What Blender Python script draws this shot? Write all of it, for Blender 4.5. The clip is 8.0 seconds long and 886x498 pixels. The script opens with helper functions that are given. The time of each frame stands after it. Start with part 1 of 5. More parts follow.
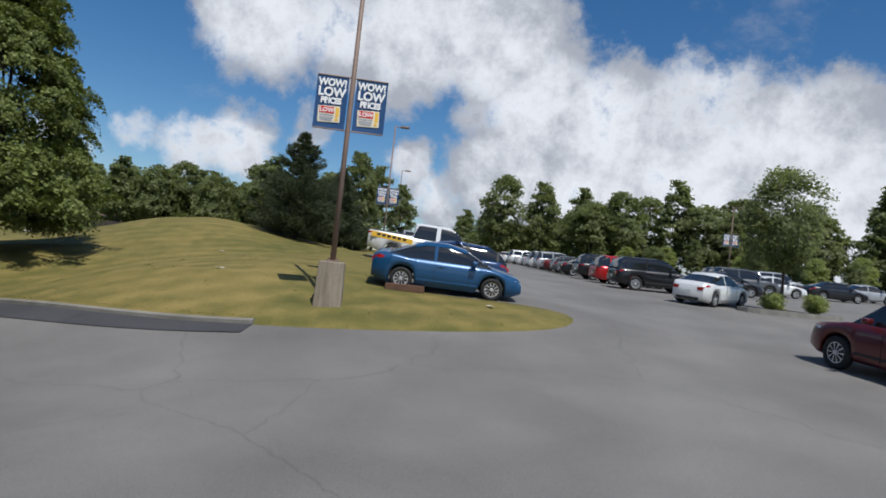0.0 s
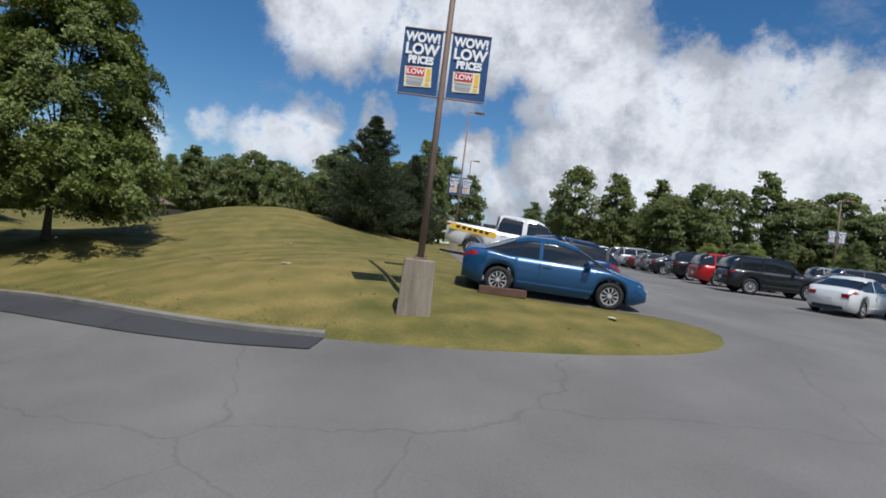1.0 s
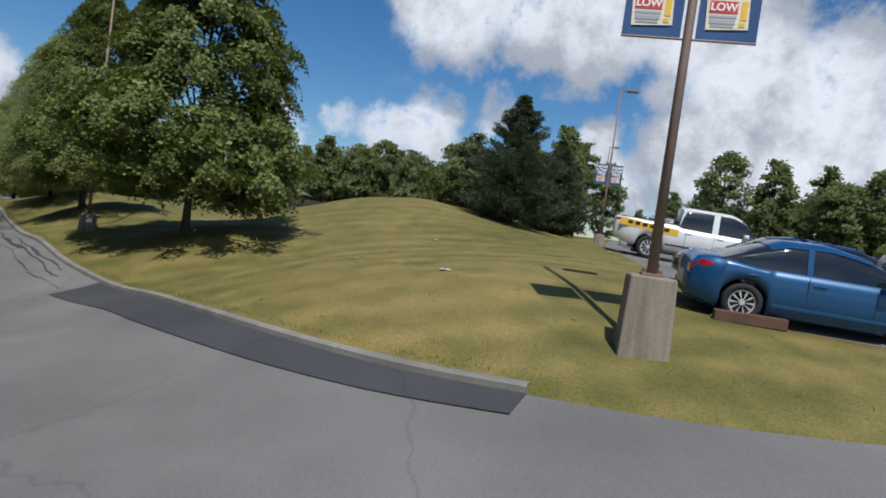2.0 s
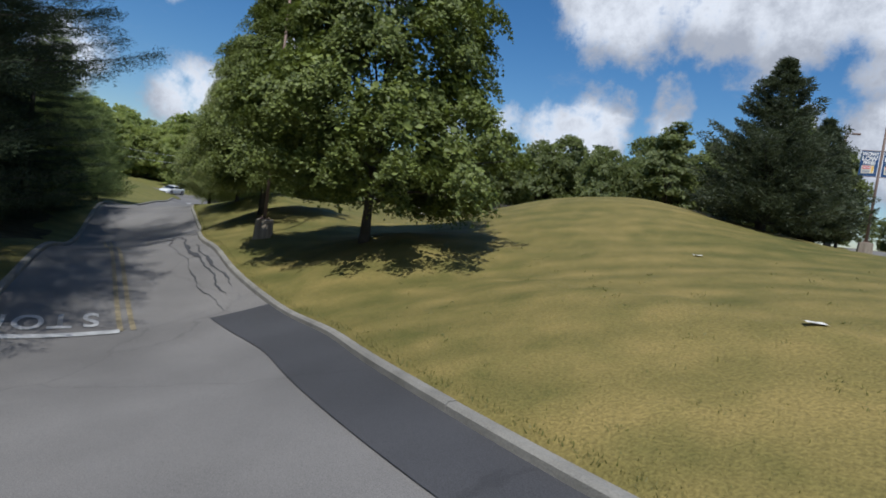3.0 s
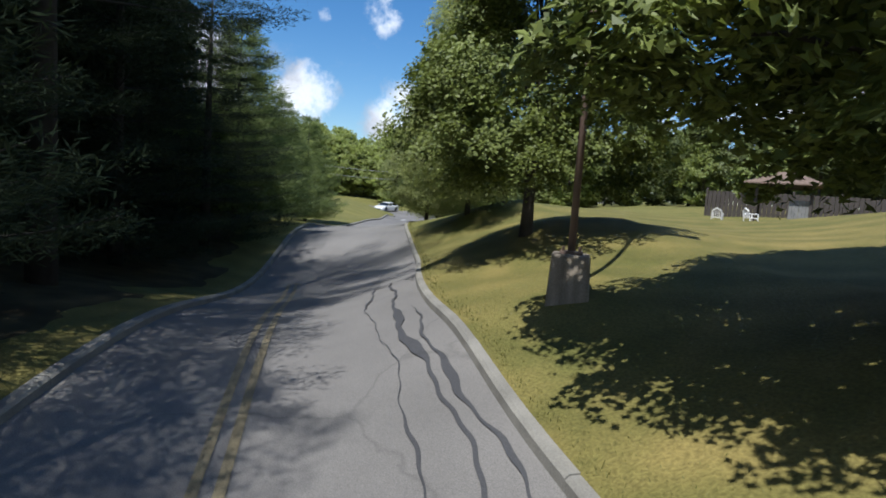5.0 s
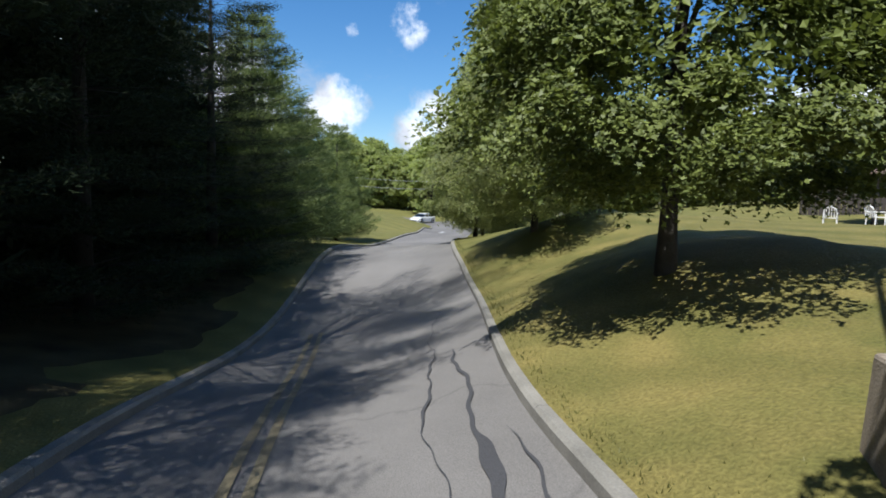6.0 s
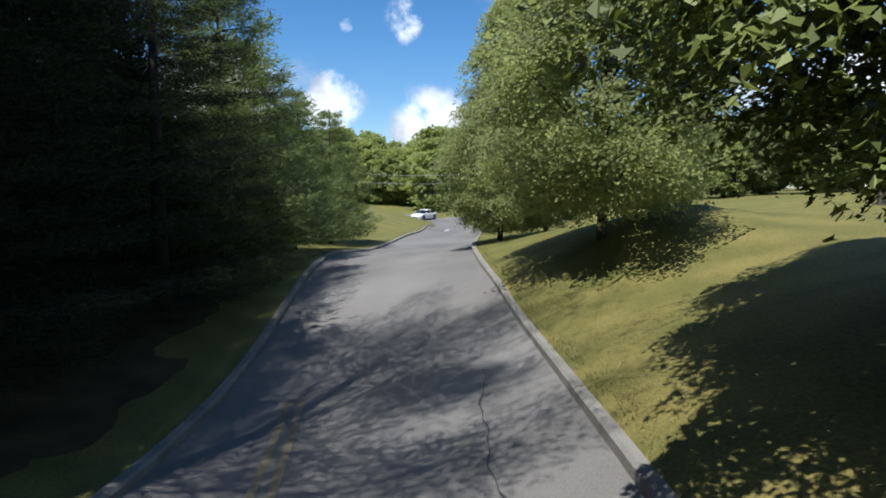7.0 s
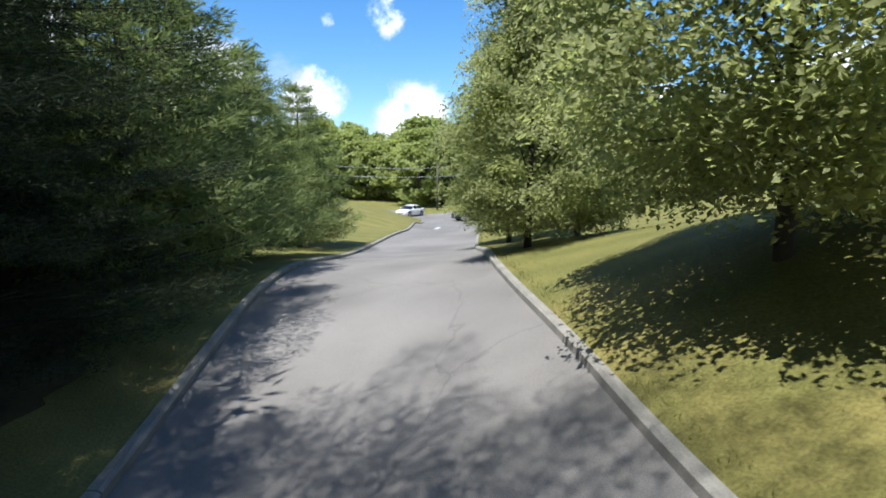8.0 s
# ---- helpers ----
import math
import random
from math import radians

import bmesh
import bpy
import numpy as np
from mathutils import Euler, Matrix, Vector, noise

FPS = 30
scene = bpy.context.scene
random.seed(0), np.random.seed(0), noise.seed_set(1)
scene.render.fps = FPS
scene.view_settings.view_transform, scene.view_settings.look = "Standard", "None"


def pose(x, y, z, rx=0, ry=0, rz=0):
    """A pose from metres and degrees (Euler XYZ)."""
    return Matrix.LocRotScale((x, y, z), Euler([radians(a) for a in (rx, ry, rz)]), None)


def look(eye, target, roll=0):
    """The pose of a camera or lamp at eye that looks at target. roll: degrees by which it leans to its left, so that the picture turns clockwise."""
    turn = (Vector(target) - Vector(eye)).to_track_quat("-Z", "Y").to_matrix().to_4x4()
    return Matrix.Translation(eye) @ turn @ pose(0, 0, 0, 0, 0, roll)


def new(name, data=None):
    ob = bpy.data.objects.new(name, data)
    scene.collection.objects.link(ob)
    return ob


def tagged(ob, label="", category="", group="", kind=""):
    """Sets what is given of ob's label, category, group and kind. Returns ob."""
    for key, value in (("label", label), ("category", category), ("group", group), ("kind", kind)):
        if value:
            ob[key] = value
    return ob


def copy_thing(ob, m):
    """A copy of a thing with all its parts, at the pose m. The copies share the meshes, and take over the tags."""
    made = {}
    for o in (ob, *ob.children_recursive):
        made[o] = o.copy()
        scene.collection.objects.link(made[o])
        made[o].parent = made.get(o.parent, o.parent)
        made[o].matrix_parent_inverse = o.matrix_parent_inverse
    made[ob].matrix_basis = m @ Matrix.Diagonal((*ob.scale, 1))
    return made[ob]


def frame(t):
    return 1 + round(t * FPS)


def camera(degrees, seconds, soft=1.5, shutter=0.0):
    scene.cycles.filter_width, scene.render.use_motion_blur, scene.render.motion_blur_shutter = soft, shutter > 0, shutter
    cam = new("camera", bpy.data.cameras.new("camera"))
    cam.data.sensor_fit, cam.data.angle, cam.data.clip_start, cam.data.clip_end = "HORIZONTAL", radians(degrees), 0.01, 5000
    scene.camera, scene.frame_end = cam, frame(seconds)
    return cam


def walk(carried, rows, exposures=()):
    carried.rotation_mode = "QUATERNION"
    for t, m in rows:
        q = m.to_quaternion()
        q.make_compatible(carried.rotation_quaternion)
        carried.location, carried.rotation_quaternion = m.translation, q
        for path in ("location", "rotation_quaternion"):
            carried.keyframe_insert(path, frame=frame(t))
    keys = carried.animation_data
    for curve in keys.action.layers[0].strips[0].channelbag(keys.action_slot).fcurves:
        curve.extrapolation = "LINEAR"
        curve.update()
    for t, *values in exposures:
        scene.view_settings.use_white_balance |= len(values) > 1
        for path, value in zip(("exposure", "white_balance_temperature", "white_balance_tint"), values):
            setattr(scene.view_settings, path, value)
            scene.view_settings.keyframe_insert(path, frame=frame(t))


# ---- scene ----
cam = camera(73.5, 8.0, soft=1.8)
PATH = [
    (0, (0.000, 0.000, 2.600), (0.024, 9.995, 2.915), 6.23),
    (0.5, (-0.393, 1.455, 2.643), (-0.820, 11.443, 2.869), 6.52),
    (1, (-1.086, 2.989, 2.633), (-2.069, 12.941, 2.710), 7.12),
    (1.2, (-1.420, 3.663, 2.653), (-2.694, 13.582, 2.617), 7.64),
    (2.5, (-4.612, 7.963, 2.736), (-8.752, 17.050, 2.198), 7.56),
    (3, (-6.630, 10.139, 2.596), (-11.990, 18.554, 1.911), 7.73),
    (3.5, (-9.508, 12.078, 2.364), (-15.721, 19.875, 1.586), 7.46),
    (4, (-12.275, 13.983, 2.167), (-19.152, 21.197, 1.353), 6.60),
    (4.5, (-14.926, 15.812, 2.054), (-22.324, 22.486, 1.204), 4.75),
    (4.7, (-15.944, 16.483, 2.025), (-23.544, 22.922, 1.145), 4.58),
    (5.8, (-20.627, 19.425, 2.302), (-28.842, 25.063, 1.448), 2.21),
    (6, (-21.550, 19.724, 2.233), (-29.761, 25.374, 1.424), 1.51),
    (6.5, (-23.729, 20.687, 2.243), (-31.947, 26.328, 1.442), 0.80),
    (7, (-26.093, 21.999, 2.271), (-34.281, 27.669, 1.373), 0.42),
    (7.5, (-28.786, 23.590, 2.214), (-36.928, 29.321, 1.293), 0.70),
    (8, (-31.495, 25.127, 2.106), (-39.521, 31.012, 1.134), 0.16),
]
from mathutils import geometry

EXPOSURES = [(0, 0.0, 6150, 10), (2.5, 0.0, 5950, 10), (3.5, 0.05, 5900, 10), (4.5, 0.35, 5900, 10), (6, 0.65, 6000, 10), (7, 0.65, 6000, 10), (8, 1.15, 6050, 10)]
walk(cam, [(t, look(eye, target, roll)) for t, eye, target, roll in PATH], EXPOSURES)

# ---- world, sun ----
SUN_EL, SHADOW = radians(61), Vector((-0.40, 0.91, 0)).normalized()   # height of the sun, way that shadows fall


CLOUDS = [  # heaps of cloud: degrees east of north, degrees above the horizon, breadth
    (-18.9, 20.4, 5.0), (-12.4, 20.6, 4.6), (-5.1, 21.8, 6.2), (3.1, 21.8, 6.0), (7.6, 16.4, 5.6), (2.3, 15.3, 3.3), (14.0, 14.2, 5.6), (20.5, 16.4, 4.1),
    (24.3, 16.4, 4.1), (29.1, 12.3, 6.0), (22.9, 10.4, 7.1), (32.4, 14.9, 3.8), (5.7, 9.8, 4.9), (-4.1, 9.3, 2.6), (-0.5, 6.5, 3.0), (13.7, 8.4, 6.0),
    (-28.3, 9.4, 2.2), (-23.6, 8.6, 3.0), (-20.2, 8.9, 3.3), (-13.7, 11.4, 1.9), (33.2, 8.3, 7.0), (45, 11, 9), (-33, 7, 2.4), (-56.4, 7.1, 3.2),
    (-58.6, 15.3, 1.6), (-59.6, 16.6, 1.3), (-66.1, 8.1, 2.4), (-48.5, 12.5, 1.5), (-64.8, 15.6, 0.9), (-75, 8.5, 4.0), (-90, 12, 5)]


def build_world():
    w = bpy.data.worlds.new("sky")
    scene.world = w
    w.use_nodes = True
    nt = w.node_tree
    nt.nodes.clear()
    N, L = nt.nodes.new, nt.links.new

    def calc(op, a, b=None, c=None):
        n = N("ShaderNodeMath")
        n.operation = op
        for k, v in enumerate((a, b, c)):
            if v is None:
                continue
            if isinstance(v, (int, float)):
                n.inputs[k].default_value = v
            else:
                L(v, n.inputs[k])
        return n.outputs[0]

    def ramp(value, lo, hi, to=(0.0, 1.0)):
        n = N("ShaderNodeMapRange")
        n.interpolation_type = "SMOOTHSTEP"
        n.inputs["From Min"].default_value, n.inputs["From Max"].default_value = lo, hi
        n.inputs["To Min"].default_value, n.inputs["To Max"].default_value = to
        L(value, n.inputs["Value"])
        return n.outputs["Result"]

    def billows(vector, scale, detail, rough=0.55):
        n = N("ShaderNodeTexNoise")
        n.inputs["Scale"].default_value, n.inputs["Detail"].default_value, n.inputs["Roughness"].default_value = scale, detail, rough
        L(vector, n.inputs["Vector"])
        return n

    out, bg = N("ShaderNodeOutputWorld"), N("ShaderNodeBackground")
    sky = N("ShaderNodeTexSky")
    sky.sky_type, sky.sun_disc = "NISHITA", False
    sky.sun_elevation = SUN_EL
    sky.sun_rotation = math.atan2(-SHADOW.x, -SHADOW.y)
    sky.air_density, sky.dust_density, sky.ozone_density = 1.0, 0.4, 2.5
    way = N("ShaderNodeTexCoord").outputs["Generated"]
    sep = N("ShaderNodeSeparateXYZ")
    L(way, sep.inputs[0])
    # the heaps have torn, billowing outlines
    curl = N("ShaderNodeVectorMath"); curl.operation = "MULTIPLY_ADD"
    curl.inputs[1].default_value, curl.inputs[2].default_value = (0.11, 0.11, 0.11), (-0.055, -0.055, -0.055)
    L(billows(way, 7.0, 8, 0.6).outputs["Color"], curl.inputs[0])
    bent = N("ShaderNodeVectorMath"); bent.operation = "ADD"
    L(way, bent.inputs[0]); L(curl.outputs[0], bent.inputs[1])
    unit = N("ShaderNodeVectorMath"); unit.operation = "NORMALIZE"
    L(bent.outputs[0], unit.inputs[0])

    def heaps(vector):
        total = None
        for az, el, wide in CLOUDS:
            a, e = radians(az), radians(el)
            dot = N("ShaderNodeVectorMath"); dot.operation = "DOT_PRODUCT"
            dot.inputs[1].default_value = (math.sin(a) * math.cos(e), math.cos(a) * math.cos(e), math.sin(e))
            L(vector, dot.inputs[0])
            one = ramp(dot.outputs["Value"], math.cos(radians(wide * 1.7)), 1.0, (0.0, min(1.0, 0.36 + 0.13 * wide)))
            total = one if total is None else calc("MAXIMUM", total, one)
        return total

    lump = heaps(unit.outputs[0])
    raised = N("ShaderNodeVectorMath"); raised.operation = "ADD"; raised.inputs[1].default_value = (0.0, 0.0, 0.035)
    L(unit.outputs[0], raised.inputs[0])
    above = heaps(raised.outputs[0])
    # a flat layer of scattered cloud everywhere else
    high = calc("ADD", calc("MAXIMUM", sep.outputs["Z"], 0.0), 0.55)
    comb = N("ShaderNodeCombineXYZ")
    for k in range(3):
        L(high, comb.inputs[k])
    flat = N("ShaderNodeVectorMath"); flat.operation = "DIVIDE"
    L(way, flat.inputs[0]); L(comb.outputs[0], flat.inputs[1])
    rest = billows(flat.outputs[0], 2.3, 8).outputs["Fac"]
    ahead = N("ShaderNodeVectorMath"); ahead.operation = "DOT_PRODUCT"; ahead.inputs[1].default_value = (-0.35, 0.94, 0.0)
    L(way, ahead.inputs[0])
    open_sky = ramp(ahead.outputs["Value"], 0.05, 0.45, (0.0, 0.22))
    scattered = ramp(calc("SUBTRACT", rest, open_sky), 0.53, 0.64)
    fray = billows(way, 19.0, 10, 0.66).outputs["Fac"]
    swell = billows(way, 5.0, 4, 0.5).outputs["Fac"]
    noise_sum = calc("ADD", calc("MULTIPLY_ADD", fray, 1.45, -0.725), calc("MULTIPLY_ADD", swell, 0.9, -0.45))
    body = calc("ADD", lump, noise_sum)
    mask = calc("MAXIMUM", ramp(body, 0.31, 0.84), scattered)
    wisp = billows(flat.outputs[0], 3.6, 9, 0.68).outputs["Fac"]
    mask = calc("MAXIMUM", mask, ramp(wisp, 0.52, 0.76, (0.0, 0.5)))
    # grey undersides where more cloud lies above
    under = calc("MULTIPLY_ADD", calc("SUBTRACT", above, lump), 1.5, calc("MULTIPLY", lump, 0.38))
    shade = ramp(calc("ADD", under, calc("MULTIPLY", noise_sum, 0.9)), 0.16, 0.85)
    tone = N("ShaderNodeMix"); tone.data_type = "RGBA"
    tone.inputs["A"].default_value, tone.inputs["B"].default_value = (10.5, 10.6, 10.8, 1), (5.1, 5.3, 5.8, 1)
    L(shade, tone.inputs["Factor"])
    hue = N("ShaderNodeHueSaturation"); hue.inputs["Saturation"].default_value = 1.30; hue.inputs["Value"].default_value = 1.12
    L(sky.outputs[0], hue.inputs["Color"])
    mix = N("ShaderNodeMix"); mix.data_type = "RGBA"
    L(mask, mix.inputs["Factor"]); L(hue.outputs[0], mix.inputs["A"]); L(tone.outputs["Result"], mix.inputs["B"])
    L(mix.outputs["Result"], bg.inputs["Color"])
    bg.inputs["Strength"].default_value = 0.08
    L(bg.outputs[0], out.inputs["Surface"])


build_world()
sun = new("sun", bpy.data.lights.new("sun", "SUN"))
sun.data.energy, sun.data.angle, sun.data.color = 4.6, radians(0.5), (1.0, 0.95, 0.87)
sun_from = -SHADOW * math.cos(SUN_EL) + Vector((0, 0, math.sin(SUN_EL)))
sun.matrix_world = look(sun_from * 200, (0, 0, 0))

# ---- materials ----


def material(name, base, rough=0.6, metal=0.0, var=0.25, scale=3.0, fine=40.0, bump=0.1, tint=None, spec=0.5, coat=0.0, island=False, coords="Object", streak=1.0):
    """A surface that varies at two scales, with fine relief."""
    m = bpy.data.materials.new(name)
    m.use_nodes = True
    nt = m.node_tree
    N, L = nt.nodes.new, nt.links.new
    b = nt.nodes["Principled BSDF"]
    b.inputs["Roughness"].default_value, b.inputs["Metallic"].default_value = rough, metal
    b.inputs["Specular IOR Level"].default_value = spec
    b.inputs["Coat Weight"].default_value = coat
    b.inputs["Coat Roughness"].default_value = 0.05
    tc = N("ShaderNodeTexCoord")
    n1, n2 = N("ShaderNodeTexNoise"), N("ShaderNodeTexNoise")
    n1.inputs["Scale"].default_value, n2.inputs["Scale"].default_value = scale, fine
    n1.inputs["Detail"].default_value = n2.inputs["Detail"].default_value = 5
    mp = N("ShaderNodeMapping"); mp.inputs["Scale"].default_value = (1, 1, streak)
    L(tc.outputs[coords], mp.inputs["Vector"]); L(mp.outputs[0], n1.inputs["Vector"]); L(tc.outputs[coords], n2.inputs["Vector"])
    mixf = N("ShaderNodeMath"); mixf.operation = "MULTIPLY_ADD"; mixf.inputs[1].default_value = 0.6
    half = N("ShaderNodeMath"); half.operation = "MULTIPLY"; half.inputs[1].default_value = 0.4
    L(n2.outputs["Fac"], half.inputs[0]); L(n1.outputs["Fac"], mixf.inputs[0]); L(half.outputs[0], mixf.inputs[2])
    fac = mixf.outputs[0]
    if island:
        geo = N("ShaderNodeNewGeometry")
        mm = N("ShaderNodeMath"); mm.operation = "MULTIPLY_ADD"; mm.inputs[1].default_value = 0.45
        sub = N("ShaderNodeMath"); sub.operation = "SUBTRACT"; sub.inputs[1].default_value = 0.22
        L(geo.outputs["Random Per Island"], mm.inputs[0]); L(fac, sub.inputs[0]); L(sub.outputs[0], mm.inputs[2])
        fac = mm.outputs[0]
    ramp = N("ShaderNodeMapRange"); ramp.inputs["From Min"].default_value, ramp.inputs["From Max"].default_value = 0.3, 0.7
    L(fac, ramp.inputs["Value"])
    mix = N("ShaderNodeMix"); mix.data_type = "RGBA"
    lo = [c * (1 - var) for c in base]
    hi = [min(1, c * (1 + var)) for c in (tint or base)]
    mix.inputs["A"].default_value, mix.inputs["B"].default_value = (*lo, 1), (*hi, 1)
    L(ramp.outputs["Result"], mix.inputs["Factor"]); L(mix.outputs["Result"], b.inputs["Base Color"])
    if bump:
        bp = N("ShaderNodeBump"); bp.inputs["Strength"].default_value = bump; bp.inputs["Distance"].default_value = 0.02
        L(n2.outputs["Fac"], bp.inputs["Height"]); L(bp.outputs[0], b.inputs["Normal"])
    return m


def leaf_material(name, dark, light, glow=0.35, rough=0.55):
    """Leaves: some light passes through, and every leaf differs a little."""
    m = bpy.data.materials.new(name)
    m.use_nodes = True
    nt = m.node_tree
    nt.nodes.clear()
    N, L = nt.nodes.new, nt.links.new
    out, mixs = N("ShaderNodeOutputMaterial"), N("ShaderNodeMixShader")
    dif, tra = N("ShaderNodeBsdfPrincipled"), N("ShaderNodeBsdfTranslucent")
    dif.inputs["Roughness"].default_value = rough
    dif.inputs["Specular IOR Level"].default_value = 0.3
    geo, tc, noi = N("ShaderNodeNewGeometry"), N("ShaderNodeTexCoord"), N("ShaderNodeTexNoise")
    noi.inputs["Scale"].default_value = 0.9
    L(tc.outputs["Object"], noi.inputs["Vector"])
    add = N("ShaderNodeMath"); add.operation = "MULTIPLY_ADD"; add.inputs[1].default_value = 0.6
    sc = N("ShaderNodeMath"); sc.operation = "MULTIPLY"; sc.inputs[1].default_value = 0.55
    L(noi.outputs["Fac"], sc.inputs[0]); L(geo.outputs["Random Per Island"], add.inputs[0]); L(sc.outputs[0], add.inputs[2])
    col = N("ShaderNodeMix"); col.data_type = "RGBA"
    col.inputs["A"].default_value, col.inputs["B"].default_value = (*dark, 1), (*light, 1)
    L(add.outputs[0], col.inputs["Factor"])
    L(col.outputs["Result"], dif.inputs["Base Color"])
    hs = N("ShaderNodeHueSaturation"); hs.inputs["Value"].default_value = 2.7; hs.inputs["Saturation"].default_value = 1.1
    L(col.outputs["Result"], hs.inputs["Color"]); L(hs.outputs[0], tra.inputs["Color"])
    mixs.inputs["Fac"].default_value = glow
    L(dif.outputs[0], mixs.inputs[1]); L(tra.outputs[0], mixs.inputs[2]); L(mixs.outputs[0], out.inputs["Surface"])
    return m


def grass_material():
    """Mown summer lawn: straw and green patches, faint mowing stripes, clover."""
    m = bpy.data.materials.new("lawn")
    m.use_nodes = True
    nt = m.node_tree
    N, L = nt.nodes.new, nt.links.new
    b = nt.nodes["Principled BSDF"]
    b.inputs["Roughness"].default_value = 0.85
    b.inputs["Specular IOR Level"].default_value = 0.2
    tc = N("ShaderNodeTexCoord")
    n1, n2, n3 = N("ShaderNodeTexNoise"), N("ShaderNodeTexNoise"), N("ShaderNodeTexNoise")
    for n, s, d in ((n1, 0.16, 6), (n2, 1.3, 6), (n3, 28, 4)):
        n.inputs["Scale"].default_value, n.inputs["Detail"].default_value = s, d
        L(tc.outputs["Object"], n.inputs["Vector"])
    wav = N("ShaderNodeTexWave"); wav.inputs["Scale"].default_value = 0.22; wav.inputs["Distortion"].default_value = 3.0
    wav.inputs["Detail"].default_value = 2; wav.inputs["Detail Scale"].default_value = 0.6
    mp = N("ShaderNodeMapping"); mp.inputs["Rotation"].default_value = (0, 0, radians(68))
    L(tc.outputs["Object"], mp.inputs["Vector"]); L(mp.outputs[0], wav.inputs["Vector"])
    straw = N("ShaderNodeMix"); straw.data_type = "RGBA"
    straw.inputs["A"].default_value, straw.inputs["B"].default_value = (0.112, 0.106, 0.028, 1), (0.232, 0.178, 0.058, 1)
    f1 = N("ShaderNodeMapRange"); f1.inputs["From Min"].default_value, f1.inputs["From Max"].default_value = 0.36, 0.62
    a1 = N("ShaderNodeMath"); a1.operation = "MULTIPLY_ADD"; a1.inputs[1].default_value = 0.5
    h1 = N("ShaderNodeMath"); h1.operation = "MULTIPLY"; h1.inputs[1].default_value = 0.5
    L(n2.outputs["Fac"], h1.inputs[0]); L(n1.outputs["Fac"], a1.inputs[0]); L(h1.outputs[0], a1.inputs[2])
    L(a1.outputs[0], f1.inputs["Value"])
    # greener in the moist ground along the tree-lined road, straw on the open hill
    pos = N("ShaderNodeSeparateXYZ"); L(tc.outputs["Object"], pos.inputs[0])
    moist = N("ShaderNodeMapRange"); moist.inputs["From Min"].default_value, moist.inputs["From Max"].default_value = -12, -45
    moist.inputs["To Max"].default_value = 0.6
    L(pos.outputs["X"], moist.inputs["Value"])
    L(f1.outputs["Result"], straw.inputs["Factor"])
    green = N("ShaderNodeMix"); green.data_type = "RGBA"; green.inputs["B"].default_value = (0.128, 0.136, 0.042, 1)
    L(moist.outputs["Result"], green.inputs["Factor"]); L(straw.outputs["Result"], green.inputs["A"])
    stripe = N("ShaderNodeMix"); stripe.data_type = "RGBA"; stripe.blend_type = "MULTIPLY"
    stripe.inputs["B"].default_value = (0.66, 0.72, 0.66, 1)
    sf = N("ShaderNodeMath"); sf.operation = "MULTIPLY"; sf.inputs[1].default_value = 0.6
    L(wav.outputs["Fac"], sf.inputs[0]); L(sf.outputs[0], stripe.inputs["Factor"]); L(green.outputs["Result"], stripe.inputs["A"])
    fine = N("ShaderNodeMix"); fine.data_type = "RGBA"; fine.blend_type = "MULTIPLY"; fine.inputs["Factor"].default_value = 0.8
    fr = N("ShaderNodeMapRange"); fr.inputs["To Min"].default_value, fr.inputs["To Max"].default_value = 0.66, 1.3
    fr.inputs["From Min"].default_value, fr.inputs["From Max"].default_value = 0.3, 0.7
    L(n3.outputs["Fac"], fr.inputs["Value"])
    L(stripe.outputs["Result"], fine.inputs["A"]); L(fr.outputs["Result"], fine.inputs["B"])
    L(fine.outputs["Result"], b.inputs["Base Color"])
    bp = N("ShaderNodeBump"); bp.inputs["Strength"].default_value = 0.5; bp.inputs["Distance"].default_value = 0.05
    L(n3.outputs["Fac"], bp.inputs["Height"]); L(bp.outputs[0], b.inputs["Normal"])
    return m


